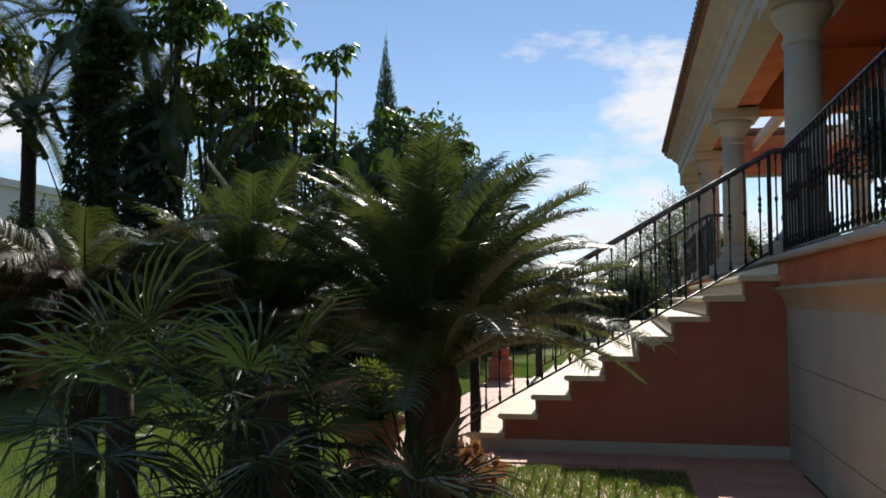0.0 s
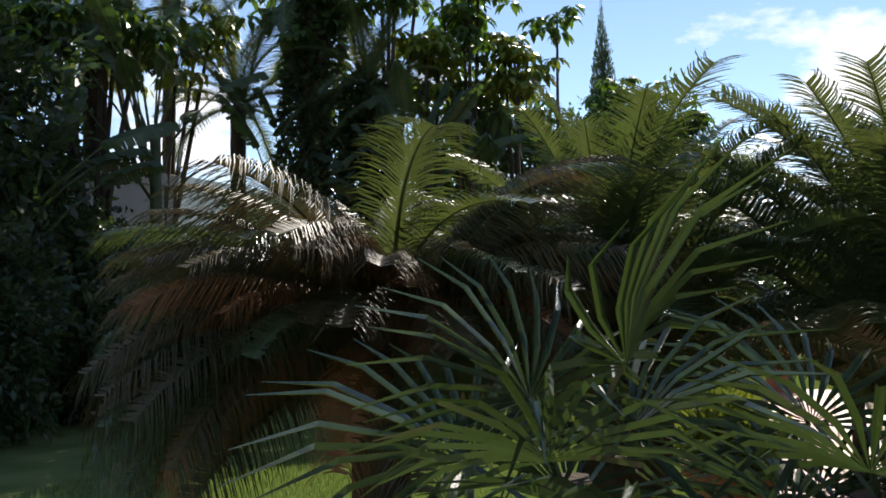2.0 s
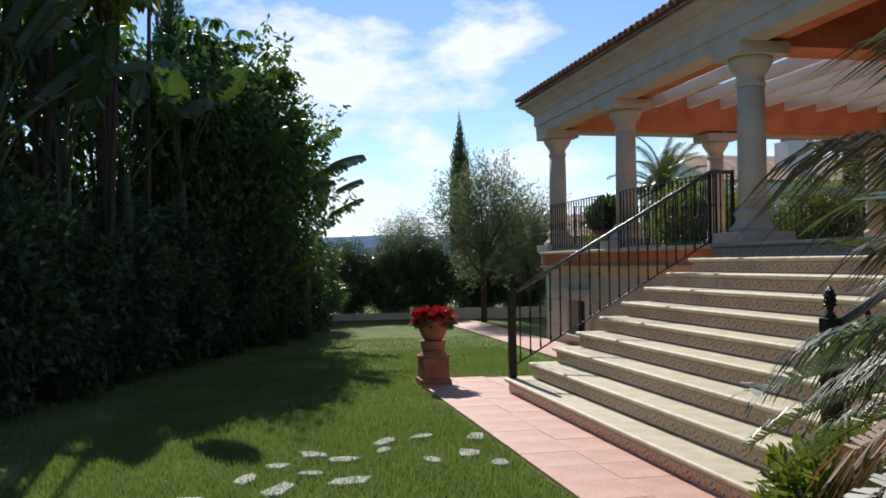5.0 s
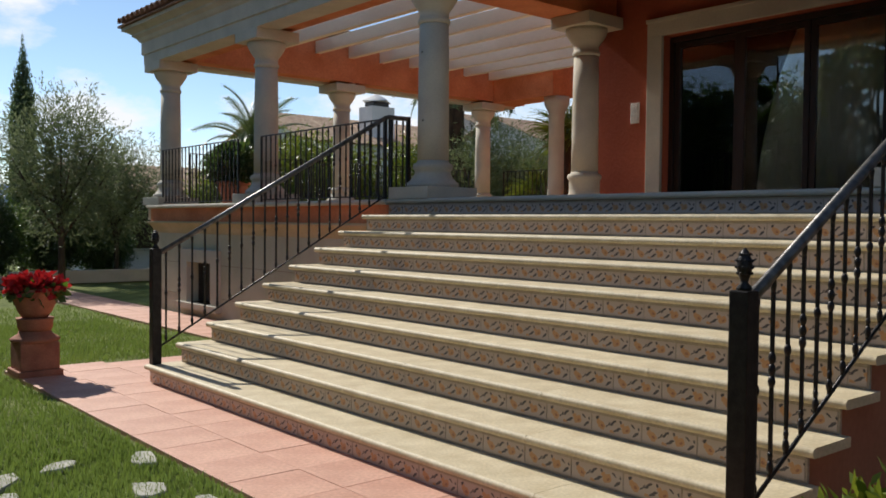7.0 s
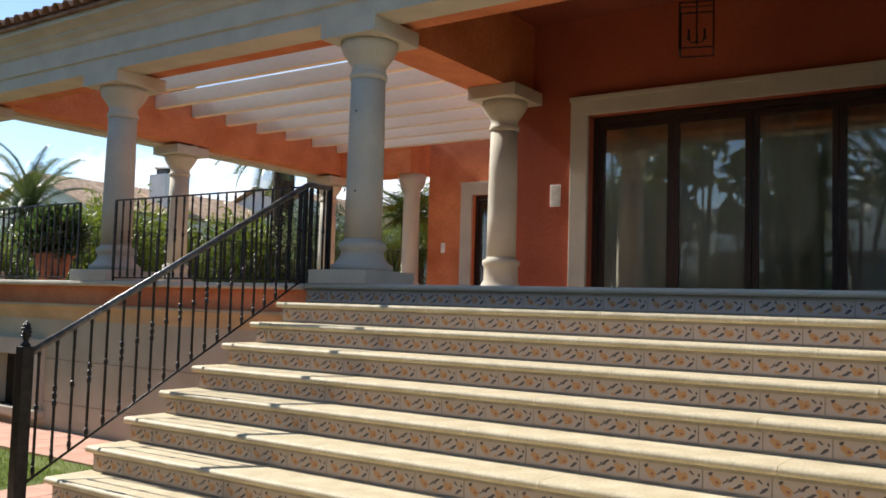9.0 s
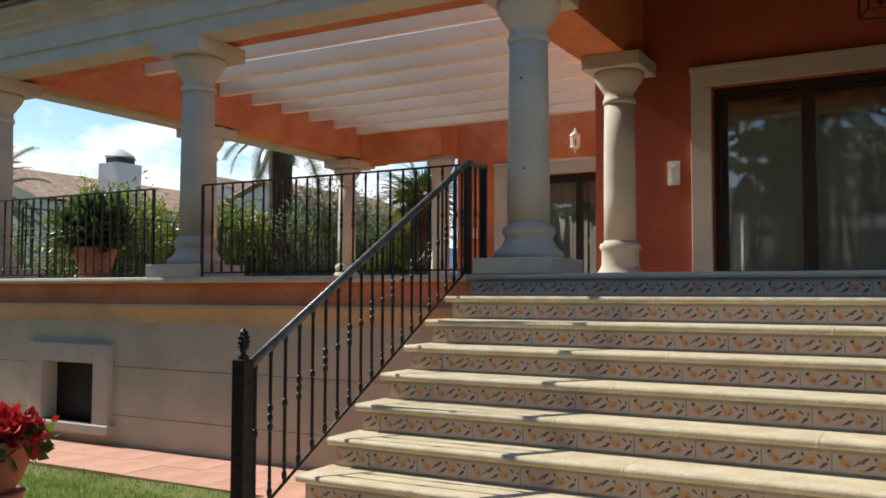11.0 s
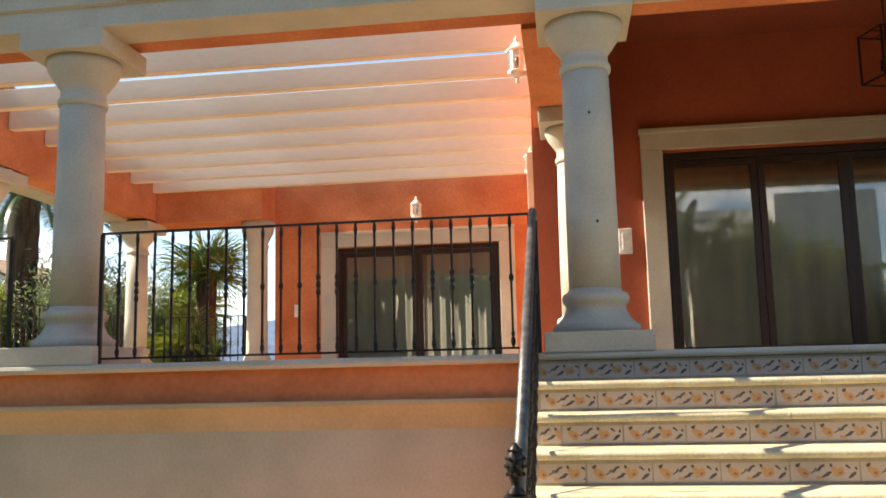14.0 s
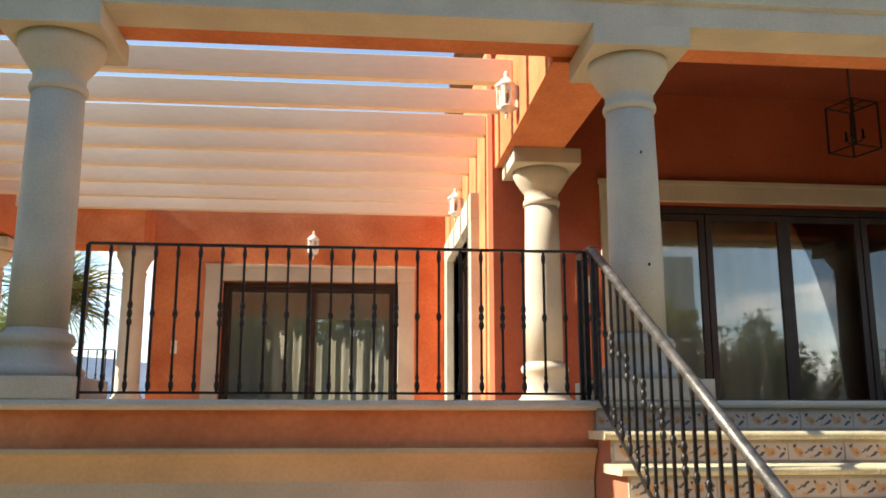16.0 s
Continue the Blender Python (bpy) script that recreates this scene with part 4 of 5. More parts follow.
def fan(length, blades_n, seed, material):
    """A stalk along +x that ends in a fan of stiff folded blades."""
    r = random.Random(seed)
    vs, fs = [], []
    st = 0.26
    for i in range(4):
        q = st * i / 3
        vs += [(q, -0.008, 0), (q, 0.008, 0), (q, 0, -0.008)]
    for i in range(3):
        fs += [(3 * i + k, 3 * i + (k + 1) % 3, 3 * i + 3 + (k + 1) % 3, 3 * i + 3 + k) for k in range(3)]
    hub = 11
    for i in range(blades_n):
        a = radians(-125 + 250 * i / (blades_n - 1)) + r.uniform(-0.04, 0.04)
        ln = length * (0.78 + 0.22 * math.cos(a * 0.6)) * r.uniform(0.88, 1.06)
        out = Vector((math.cos(a), math.sin(a), 0.12 + 0.12 * r.random()))
        side = Vector((-math.sin(a), math.cos(a), 0))
        prev = None
        for q, w, z in ((0.3, 0.010, 0.0), (0.65, 0.009, -0.03), (1.0, 0.0015, -0.10 - 0.10 * r.random())):
            c = Vector((st, 0, 0)) + out * ln * q + Vector((0, 0, z * ln * 2.2))
            j = len(vs)
            vs += [tuple(c - side * w + Vector((0, 0, w * 0.7))), tuple(c - Vector((0, 0, w * 0.5))), tuple(c + side * w + Vector((0, 0, w * 0.7)))]
            if prev is None:
                fs += [(hub, j + 1, j), (hub, j + 2, j + 1)]
            else:
                fs += [(prev, prev + 1, j + 1, j), (prev + 1, prev + 2, j + 2, j + 1)]
            prev = j
    return soup("fan_leaf", vs, fs, material)


FAN = [fan(0.52, 20, 1, FANLEAF), fan(0.48, 18, 2, FANLEAF), fan(0.44, 18, 3, MIDLEAF)]


def fan_palm(x, y, height, count, seed, size, label, bark=True):
    r = random.Random(seed)
    palm = thing("fan_palm", pose(x, y, 0), label, "palm", "fan palms by the path")
    bm = tube(B(), [(0, 0, -0.05), (0.02, 0.01, height * 0.5), (0, 0, height)], [0.065, 0.058, 0.05], 10)
    for v in bm.verts:
        v.co += Vector((r.uniform(-1, 1), r.uniform(-1, 1), 0)) * 0.012
    part("trunk", bm, FIBRE, palm, "fibrous trunk")
    for k in range(count):
        t = k / count
        part("fan_leaf", r.choice(FAN[:2] if t < 0.8 else FAN), FANLEAF, palm, m=pose(0, 0, height - 0.25 * t * height, 0, 0, 137.5 * k + r.uniform(-15, 15)) @ pose(0, 0, 0, r.uniform(-25, 25), -(58 - 115 * t + r.uniform(-10, 10)), 0) @ Matrix.Scale(size * r.uniform(0.85, 1.1), 4))


fan_palm(-0.54, -4.62, 1.08, 13, 21, 0.80, "low fan palm with shining pointed blades")
fan_palm(-0.02, -4.30, 1.02, 13, 22, 0.76, "low fan palm with shining pointed blades")
fan_palm(-0.05, -3.80, 0.78, 11, 23, 0.74, "low fan palm with shining pointed blades")
fan_palm(0.45, -3.70, 0.42, 11, 24, 0.80, "low fan palm with shining pointed blades")
fan_palm(-0.28, -4.10, 0.36, 9, 25, 0.80, "low fan palm with shining pointed blades")


def leafset(name, count, centre, radii, size, seed, material, shell=0.55, lump=0.35, hang=0.3, aspect=0.45):
    """Many small leaves in a lumpy, open crown."""
    r = np.random.RandomState(seed)
    d = r.normal(size=(count, 3))
    d /= np.linalg.norm(d, axis=1)[:, None]
    bumps = np.array([noise.noise(Vector(v) * 2.3 + Vector((seed, 0, 0))) + 0.5 * noise.noise(Vector(v) * 6 + Vector((0, seed, 0))) for v in d])
    rad = (shell + (1 - shell) * r.rand(count) ** 0.5) * (1 + lump * bumps)
    p = d * rad[:, None] * np.array(radii) + np.array(centre)
    ax = d * 0.6 + r.normal(size=(count, 3)) * 0.6 - np.array((0, 0, hang))
    ax /= np.linalg.norm(ax, axis=1)[:, None]
    sd = np.cross(ax, r.normal(size=(count, 3)))
    sd /= np.linalg.norm(sd, axis=1)[:, None]
    nr = np.cross(ax, sd)
    ln = (size * (0.6 + 0.8 * r.rand(count)))[:, None]
    q = np.stack((p, p + ax * ln * 0.5 + sd * ln * aspect * 0.5 + nr * ln * 0.06, p + ax * ln - nr * ln * 0.08, p + ax * ln * 0.5 - sd * ln * aspect * 0.5 + nr * ln * 0.06), 1).reshape(-1, 3)
    me = bpy.data.meshes.new(name)
    me.vertices.add(len(q)); me.vertices.foreach_set("co", q.ravel())
    me.loops.add(len(q)); me.loops.foreach_set("vertex_index", np.arange(len(q)))
    me.polygons.add(count); me.polygons.foreach_set("loop_start", np.arange(0, len(q), 4)); me.polygons.foreach_set("loop_total", np.full(count, 4))
    me.materials.append(material)
    me.update(); me.validate()
    return me


def limbs(height, seed, radius=0.07, n=5, spread=0.7):
    r = random.Random(seed)
    bm = tube(B(), [(0, 0, -0.1), (r.uniform(-.1, .1), r.uniform(-.1, .1), height * 0.4), (r.uniform(-.2, .2), r.uniform(-.2, .2), height * 0.75)], [radius, radius * 0.8, radius * 0.5], 8)
    for k in range(n):
        a, z = 6.283 * k / n + r.random(), height * r.uniform(0.3, 0.65)
        e = Vector((math.cos(a) * spread, math.sin(a) * spread, height * r.uniform(0.75, 1.0)))
        tube(bm, [(0, 0, z), (e.x * 0.5, e.y * 0.5, (z + e.z) / 2 - 0.1), e], [radius * 0.5, radius * 0.35, radius * 0.12], 5)
    return data("trunk", bm, BARK)


def tree(name, m, trunk, crowns, label, category, group="", size=1.0):
    t = thing(name, m, label, category, group)
    part("trunk", trunk, BARK, t, m=Matrix.Scale(size, 4))
    for c in crowns:
        part("crown", c, DARKLEAF, t, m=Matrix.Scale(size, 4))
    return t


HEDGE_A = (limbs(3.2, 1, 0.06, 7, 0.9), [leafset("crown", 26000, (0, 0, 1.9), (1.25, 1.25, 1.95), 0.092, 3, DARKLEAF, 0.35, 0.45)])
HEDGE_B = (limbs(3.0, 2, 0.06, 7, 0.9), [leafset("crown", 26000, (0, 0, 1.7), (1.35, 1.2, 1.75), 0.10, 5, DARKLEAF, 0.35, 0.5)])
LOOSE = (limbs(5.5, 3, 0.09, 8, 1.2), [leafset("crown", 8000, (0, 0, 3.9), (1.5, 1.5, 2.0), 0.15, 7, MIDLEAF, 0.25, 0.6, 0.5), leafset("crown", 3000, (0.3, 0.2, 2.4), (1.2, 1.2, 1.4), 0.14, 8, DARKLEAF, 0.2, 0.6)])
for k, (x, y, s) in enumerate(((-7.0, -6.5, 0.7), (-7.2, -4.4, 0.95), (-7.0, -2.6, 0.8), (-7.4, -1.0, 1.1), (-8.2, 1.0, 0.55), (-8.1, 2.9, 0.6), (-7.8, 4.6, 0.7), (-7.2, 6.4, 0.62), (-6.6, 8.2, 0.68), (-5.7, 10.0, 0.75), (-5.0, 11.8, 0.8), (-4.4, 13.6, 0.8), (-3.5, 15.6, 0.72))):
    trunk, crowns = (HEDGE_A, HEDGE_B)[k % 2]
    x, y, f = back(x, y)
    tree("hedge_shrub", pose(x, y, 0, 0, 0, 77 * k), trunk, crowns, "dense dark-leaved shrub of the boundary planting", "shrub", "boundary shrubs", s * f)
LOWS = (limbs(1.7, 6, 0.03, 6, 0.5), [leafset("crown", 14000, (0, 0, 1.05), (0.85, 0.8, 1.1), 0.085, 13, DARKLEAF, 0.3, 0.5)])
for k, (x, y, s) in enumerate(((-6.6, -3.4, 0.9), (-6.2, -1.4, 1.1), (-6.4, 0.2, 1.15), (-6.6, 1.6, 1.0), (-6.5, 3.0, 1.05), (-6.1, 4.4, 1.1), (-5.8, 5.8, 1.2), (-5.4, 7.2, 1.1), (-4.9, 8.7, 1.2), (-4.3, 10.2, 1.15), (-3.6, 11.8, 1.2), (-3.0, 13.4, 1.1), (-2.3, 15.2, 1.1), (-1.7, 17.0, 1.0))):
    x, y, f = back(x, y)
    tree("low_shrub", pose(x, y, 0, 0, 0, 51 * k), *LOWS, "low dark shrub at the lawn's edge", "shrub", "low shrubs", s)
for k, (x, y, s) in enumerate(((-7.8, -1.0, 1.0), (-6.4, 9.8, 0.95), (-8.6, -4.2, 0.6), (-4.3, 11.4, 0.9), (-3.6, 13.0, 0.85), (-2.6, 14.0, 0.86), (-3.2, 12.2, 0.95))):
    x, y, f = back(x, y)
    tree("garden_tree", pose(x, y, 0, 0, 0, 93 * k), *LOOSE, "leafy garden tree with an open crown", "tree", "garden trees", s)


# umbrella trees: bare stems that end in whorls of drooping leaflets
def whorls(seed, n, spread, z0, z1, material):
    r = random.Random(seed)
    vs, fs = [], []
    for _ in range(n):
        c = Vector((r.gauss(0, spread), r.gauss(0, spread), r.uniform(z0, z1)))
        tilt = Vector((r.gauss(0, .3), r.gauss(0, .3), 1)).normalized()
        for k in range(9):
            a = 0.7 * k + r.random()
            out = Vector((math.cos(a), math.sin(a), 0.1)) - tilt * 0.1
            sd = Vector((-math.sin(a), math.cos(a), 0))
            ln = r.uniform(0.2, 0.32)
            j = len(vs)
            for q, w, dz in ((0.25, 0.012, 0.03), (0.6, 0.05, 0.0), (0.85, 0.04, -0.06), (1.0, 0.004, -0.14)):
                p = c + out * ln * q + Vector((0, 0, dz))
                vs += [tuple(p - sd * w), tuple(p + sd * w)]
            fs += [(j + 2 * i, j + 2 * i + 1, j + 2 * i + 3, j + 2 * i + 2) for i in range(3)]
    return soup("crown", vs, fs, material)


def umbrella_tree(x, y, height, seed, heads, wide, material, label):
    r = random.Random(seed)
    x, y, f = back(x, y)
    t = thing("umbrella_tree", pose(x, y, 0), label, "tree", "umbrella trees")
    bm = B()
    tops = []
    for k in range(heads):
        a = 6.283 * k / heads + r.random()
        e = Vector((wide * math.cos(a) * r.random(), wide * math.sin(a) * r.random(), height * r.uniform(0.82, 1.0)))
        tube(bm, [(0, 0, -0.1), (e.x * 0.3, e.y * 0.3, height * 0.45), e], [0.05, 0.04, 0.022], 6)
        tops.append(e)
    part("stem", bm, BARK, t)
    for k, e in enumerate(tops):
        part("crown", whorls(seed * 10 + k, 13, 0.24, -0.45, 0.05, material), material, t, m=Matrix.Translation(e))


for x, y, h, s, n, w, mt in ((-6.9, 4.9, 6.4, 31, 6, 0.8, MIDLEAF), (-5.7, 6.5, 5.6, 32, 5, 0.7, YELLOWLEAF), (-4.4, 9.2, 7.6, 33, 1, 0.1, MIDLEAF), (-5.3, 7.2, 6.9, 41, 5, 0.8, MIDLEAF), (-4.7, 7.8, 6.3, 42, 5, 0.7, YELLOWLEAF), (-6.2, 5.9, 7.4, 43, 6, 0.9, MIDLEAF), (-6.9, 0.6, 6.2, 44, 6, 1.0, MIDLEAF), (-5.6, 8.0, 5.6, 34, 5, 0.8, MIDLEAF), (-7.3, 2.0, 6.0, 35, 6, 1.1, YELLOWLEAF), (-3.9, 12.6, 6.0, 36, 5, 0.6, MIDLEAF), (-2.9, 12.9, 5.9, 45, 5, 0.5, MIDLEAF), (-6.6, -2.2, 5.0, 37, 7, 1.0, YELLOWLEAF), (-5.2, 10.4, 5.6, 38, 5, 0.6, MIDLEAF), (-8.0, 0.2, 6.0, 39, 6, 1.0, MIDLEAF), (-4.3, 11.2, 5.0, 40, 4, 0.6, YELLOWLEAF)):
    umbrella_tree(x, y, h, s, n, w, mt, "slender umbrella tree with whorls of drooping leaflets")


# bird-of-paradise clumps: large torn paddle leaves on long stalks
def paddle(length, width, seed, material):
    r = random.Random(seed)
    vs, fs = [], []
    n = 16
    drop = lambda q: -0.10 * q * q * length
    for i in range(n + 1):
        vs += [(length * i / n, 0, drop(i / n)), (length * i / n, 0, drop(i / n) - 0.02 * (1 - i / n))]
    for i in range(n):
        fs.append((2 * i, 2 * i + 1, 2 * i + 3, 2 * i + 2))
        for side in (-1, 1):
            j = len(vs)
            torn = r.uniform(0, 0.07)
            for q in (i / n, (i + 0.95) / n):
                w = width * math.sin(math.pi * (0.06 + 0.93 * q)) ** 0.6
                vs += [(length * (q + 0.03), side * w * 0.55, drop(q) + 0.05), (length * (q + 0.05), side * w, drop(q) - 0.02 - torn)]
            fs += [(2 * i, j, j + 2, 2 * i + 2), (j, j + 1, j + 3, j + 2)]
    return soup("paddle_leaf", vs, fs, material)


PADDLE = [paddle(0.95, 0.17, 1, DARKLEAF), paddle(0.85, 0.19, 2, DARKLEAF), paddle(0.7, 0.16, 3, DARKLEAF)]
YPADDLE = paddle(1.0, 0.24, 4, YELLOWLEAF)


def bird_plant(x, y, height, count, seed, label, yellow=False):
    r = random.Random(seed)
    x, y, f = back(x, y)
    height *= f
    plant = thing("bird_of_paradise", pose(x, y, 0), label, "plant", "bird-of-paradise clumps")
    bm = B()
    if height > 2:
        tube(bm, [(0, 0, -0.1), (0.05, 0, height * 0.35), (0, 0.03, height * 0.65)], [0.11, 0.09, 0.07], 8)
    for k in range(count):
        a = r.choice((0, 180)) + r.uniform(-45, 45) + seed * 37
        lean = r.uniform(8, 55)
        foot = Vector((0, 0, height * r.uniform(0.45, 0.66)))
        d = Vector((math.cos(radians(a)) * math.sin(radians(lean)), math.sin(radians(a)) * math.sin(radians(lean)), math.cos(radians(lean))))
        e = foot + d * (height * 0.30 * r.uniform(0.8, 1.15))
        tube(bm, [foot, (foot + e) / 2 + Vector((0, 0, 0.05)), e], [0.022, 0.016, 0.010], 5)
        me = YPADDLE if yellow and k < 2 else r.choice(PADDLE)
        part("paddle_leaf", me, DARKLEAF, plant, m=Matrix.Translation(e) @ pose(0, 0, 0, 0, 0, a) @ pose(0, 0, 0, r.uniform(-35, 35), -(80 - lean * 1.25), 0) @ Matrix.Scale(min(1.0, 0.35 + height * 0.16), 4))
    part("stalk_clump", bm, STEM, plant)


for k, (x, y, h, n) in enumerate(((-4.6, 8.4, 4.3, 11), (-4.0, 10.0, 4.4, 11), (-3.4, 11.6, 4.7, 12), (-3.0, 13.2, 4.0, 12), (-6.2, 3.0, 3.8, 11), (-5.5, 5.4, 4.2, 12), (-6.5, 1.0, 4.4, 12), (-5.1, 7.0, 4.6, 12), (-2.4, 13.4, 4.4, 12), (-1.9, 14.4, 3.4, 10),  (-6.3, -0.8, 3.0, 10))):
    bird_plant(x, y, h, n, 50 + k, "tall bird-of-paradise clump with torn paddle leaves")
bird_plant(-5.7, 0.6, 1.25, 6, 71, "young banana-like plant with yellow-green leaves", True)
bird_plant(-2.6, 12.4, 1.7, 8, 72, "young banana-like plant with yellow-green leaves", True)


def feather_palm(x, y, height, seed, count, thick, label, size=1.6, clad=False):
    r = random.Random(seed)
    x, y, f = back(x, y)
    palm = thing("feather_palm", pose(x, y, 0), label, "palm", "tall palms")
    bm = B()
    lathe(bm, [(thick * (1.15 if i == 0 else 1) * (1 + 0.06 * (i % 2)), -0.1 + (height + 0.1) * i / 22) for i in range(23)], n=12)
    part("trunk", bm, FIBRE, palm)
    if clad:
        part("climber", leafset("climber", 9000, (0, 0, height * 0.52), (thick + 0.30, thick + 0.30, height * 0.54), 0.13, seed, DARKLEAF, 0.75, 0.2, 0.6), DARKLEAF, palm, "dark climber clothing the trunk")
    for k in range(count):
        t = k / count
        part("frond", r.choice(FROND), CYCAD, palm, m=pose(0, 0, height, 0, 0, 137.5 * k) @ pose(0.05, 0, 0, r.uniform(-15, 15), -(72 - 110 * t + r.uniform(-8, 8)), 0) @ Matrix.Scale(size * r.uniform(0.85, 1.1), 4))


feather_palm(-6.3, 3.9, 6.2, 81, 26, 0.24, "tall palm whose trunk is clothed in climber", 1.35, True)
feather_palm(-7.3, 1.0, 5.2, 82, 24, 0.16, "tall palm with a leaning shaggy crown", 1.3)
feather_palm(-6.9, 3.0, 4.5, 83, 22, 0.12, "slim palm with drooping fronds", 1.2)
feather_palm(-6.1, 5.1, 4.6, 84, 22, 0.14, "slim palm with drooping fronds", 1.1, True)
feather_palm(-7.5, 2.4, 6.6, 85, 24, 0.10, "slim palm with drooping fronds", 1.3)


# cypresses, far trees and shrubs
def cypress(x, y, height, seed):
    me = leafset("crown", 15000, (0, 0, height * 0.52), (0.40, 0.40, height * 0.50), 0.11, seed, DARKLEAF, 0.2, 0.22, -1.2, 0.3)
    for v in me.vertices:
        t = max(0.0, v.co.z / height)
        k = min(1.0, 0.25 + (1.0 - t) * 2.2) * (1 + 0.15 * math.sin(9 * t))
        v.co.x *= k
        v.co.y *= k
    t = thing("cypress", pose(x, y, 0), "tall narrow dark cypress", "cypress", "cypresses")
    part("trunk", tube(B(), [(0, 0, -0.1), (0, 0, height * 0.9)], [0.09, 0.02], 8), BARK, t)
    part("crown", me, DARKLEAF, t)


cypress(-4.45, 13.4, 7.9, 61)
cypress(3.95, 25.0, 6.5, 62)
OLIVE = (limbs(3.2, 9, 0.08, 9, 1.0), [leafset("crown", 15000, (0, 0, 2.6), (1.25, 1.25, 1.5), 0.11, 17, GREYLEAF, 0.15, 0.7, -0.2, 0.22)])
for k, (x, y, s) in enumerate(((3.0, 18.4, 1.02), (4.7, 19.8, 0.85), (1.5, 21.5, 0.72), (12.9, 15.2, 1.0), (15.0, 14.8, 0.95))):
    tree("olive_tree", pose(x, y, 0, 0, 0, 60 * k), *OLIVE, "grey-green olive tree with a feathery crown", "tree", "olive trees", s)
for k, (x, y, s) in enumerate(((0.9, 20.6, 0.6), (2.1, 20.9, 0.62), (-0.3, 20.5, 0.6), (3.6, 21.2, 0.6), (-1.5, 20.0, 0.65), (5.0, 21.6, 0.62), (-2.6, 18.9, 0.7))):
    tree("hedge_shrub", pose(x, y, 0, 0, 0, 40 * k), *HEDGE_B, "dense dark-leaved shrub of the boundary planting", "shrub", "boundary shrubs", s)
GREENS = (limbs(3.2, 12, 0.07, 8, 0.9), [leafset("crown", 9000, (0, 0, 2.4), (1.2, 1.2, 1.6), 0.13, 19, YELLOWLEAF, 0.2, 0.6, 0.1, 0.3), leafset("crown", 5000, (0, 0, 1.9), (1.1, 1.1, 1.6), 0.13, 20, MIDLEAF, 0.2, 0.5, 0.1, 0.35)])
for k, (x, y, s) in enumerate(((8.2, 17.0, 0.95), (10.0, 17.6, 0.9), (11.8, 16.8, 0.95), (13.6, 17.4, 0.95), (15.2, 16.5, 0.9), (7.0, 19.0, 0.75), (17.5, 18.0, 0.95))):
    tree("garden_shrub", pose(x, y, 0, 0, 0, 60 * k), *GREENS, "tall yellow-green shrub beyond the terrace", "shrub", "shrubs beyond the terrace", s)
feather_palm(13.9, 30.0, 4.5, 91, 34, 0.22, "date palm with a round crown", 1.9)
feather_palm(12.4, 16.05, 5.3, 93, 26, 0.27, "tall palm with a thick shaggy trunk beyond the terrace", 1.5)
BIGFAN = fan(0.75, 30, 8, YELLOWLEAF)


def tall_fan(x, y, height, seed, count, size):
    r = random.Random(seed)
    palm = thing("tall_fan_palm", pose(x, y, 0), "sunlit fan palm with bright green leaves", "palm", "fan palms beyond the terrace")
    part("trunk", lathe(B(), [(0.2, -0.1), (0.17, height * 0.5), (0.2, height)], n=12), FIBRE, palm)
    for k in range(count):
        t = k / count
        part("fan_leaf", r.choice((BIGFAN, FAN[2])), YELLOWLEAF, palm, m=pose(0, 0, height, 0, 0, 137.5 * k) @ pose(0, 0, 0, r.uniform(-25, 25), -(75 - 120 * t), 0) @ Matrix.Scale(size * r.uniform(0.85, 1.1), 4))


tall_fan(15.2, 13.9, 3.1, 95, 26, 1.25)
tall_fan(13.2, 12.7, 3.75, 96, 28, 1.25)
tall_fan(12.0, 12.6, 2.2, 97, 20, 0.85)
SPIKE = []
for seed in (1, 2):
    r = random.Random(seed)
    vs, fs = [], []
    for k in range(70):
        a, e = r.uniform(0, 6.283), radians(r.uniform(5, 85))
        d = Vector((math.cos(a) * math.cos(e), math.sin(a) * math.cos(e), math.sin(e)))
        sd = Vector((-math.sin(a), math.cos(a), 0))
        j = len(vs)
        for q, w in ((0, 0.015), (0.5, 0.022), (1, 0.002)):
            p = d * q * 0.62 - Vector((0, 0, 0.10 * q * q))
            vs += [tuple(p - sd * w), tuple(p + sd * w)]
        fs += [(j, j + 1, j + 3, j + 2), (j + 2, j + 3, j + 5, j + 4)]
    SPIKE.append(soup("spikes", vs, fs, DARKLEAF))
for k, (x, y, z, s) in enumerate(((12.0, 12.3, 2.15, 1.1), (12.7, 13.4, 2.3, 1.2), (11.5, 11.8, 2.0, 1.0), (13.6, 14.6, 2.2, 1.2))):
    yu = thing("yucca", pose(x, y, 0), "dark spiky yucca outside the terrace", "yucca", "yuccas")
    part("stem", tube(B(), [(0, 0, -0.1), (0.04, 0, z)], [0.08, 0.06], 8), BARK, yu)
    part("leaf_rosette", SPIKE[k % 2], DARKLEAF, yu, m=pose(0, 0, z, 0, 0, 50 * k) @ Matrix.Scale(s, 4))

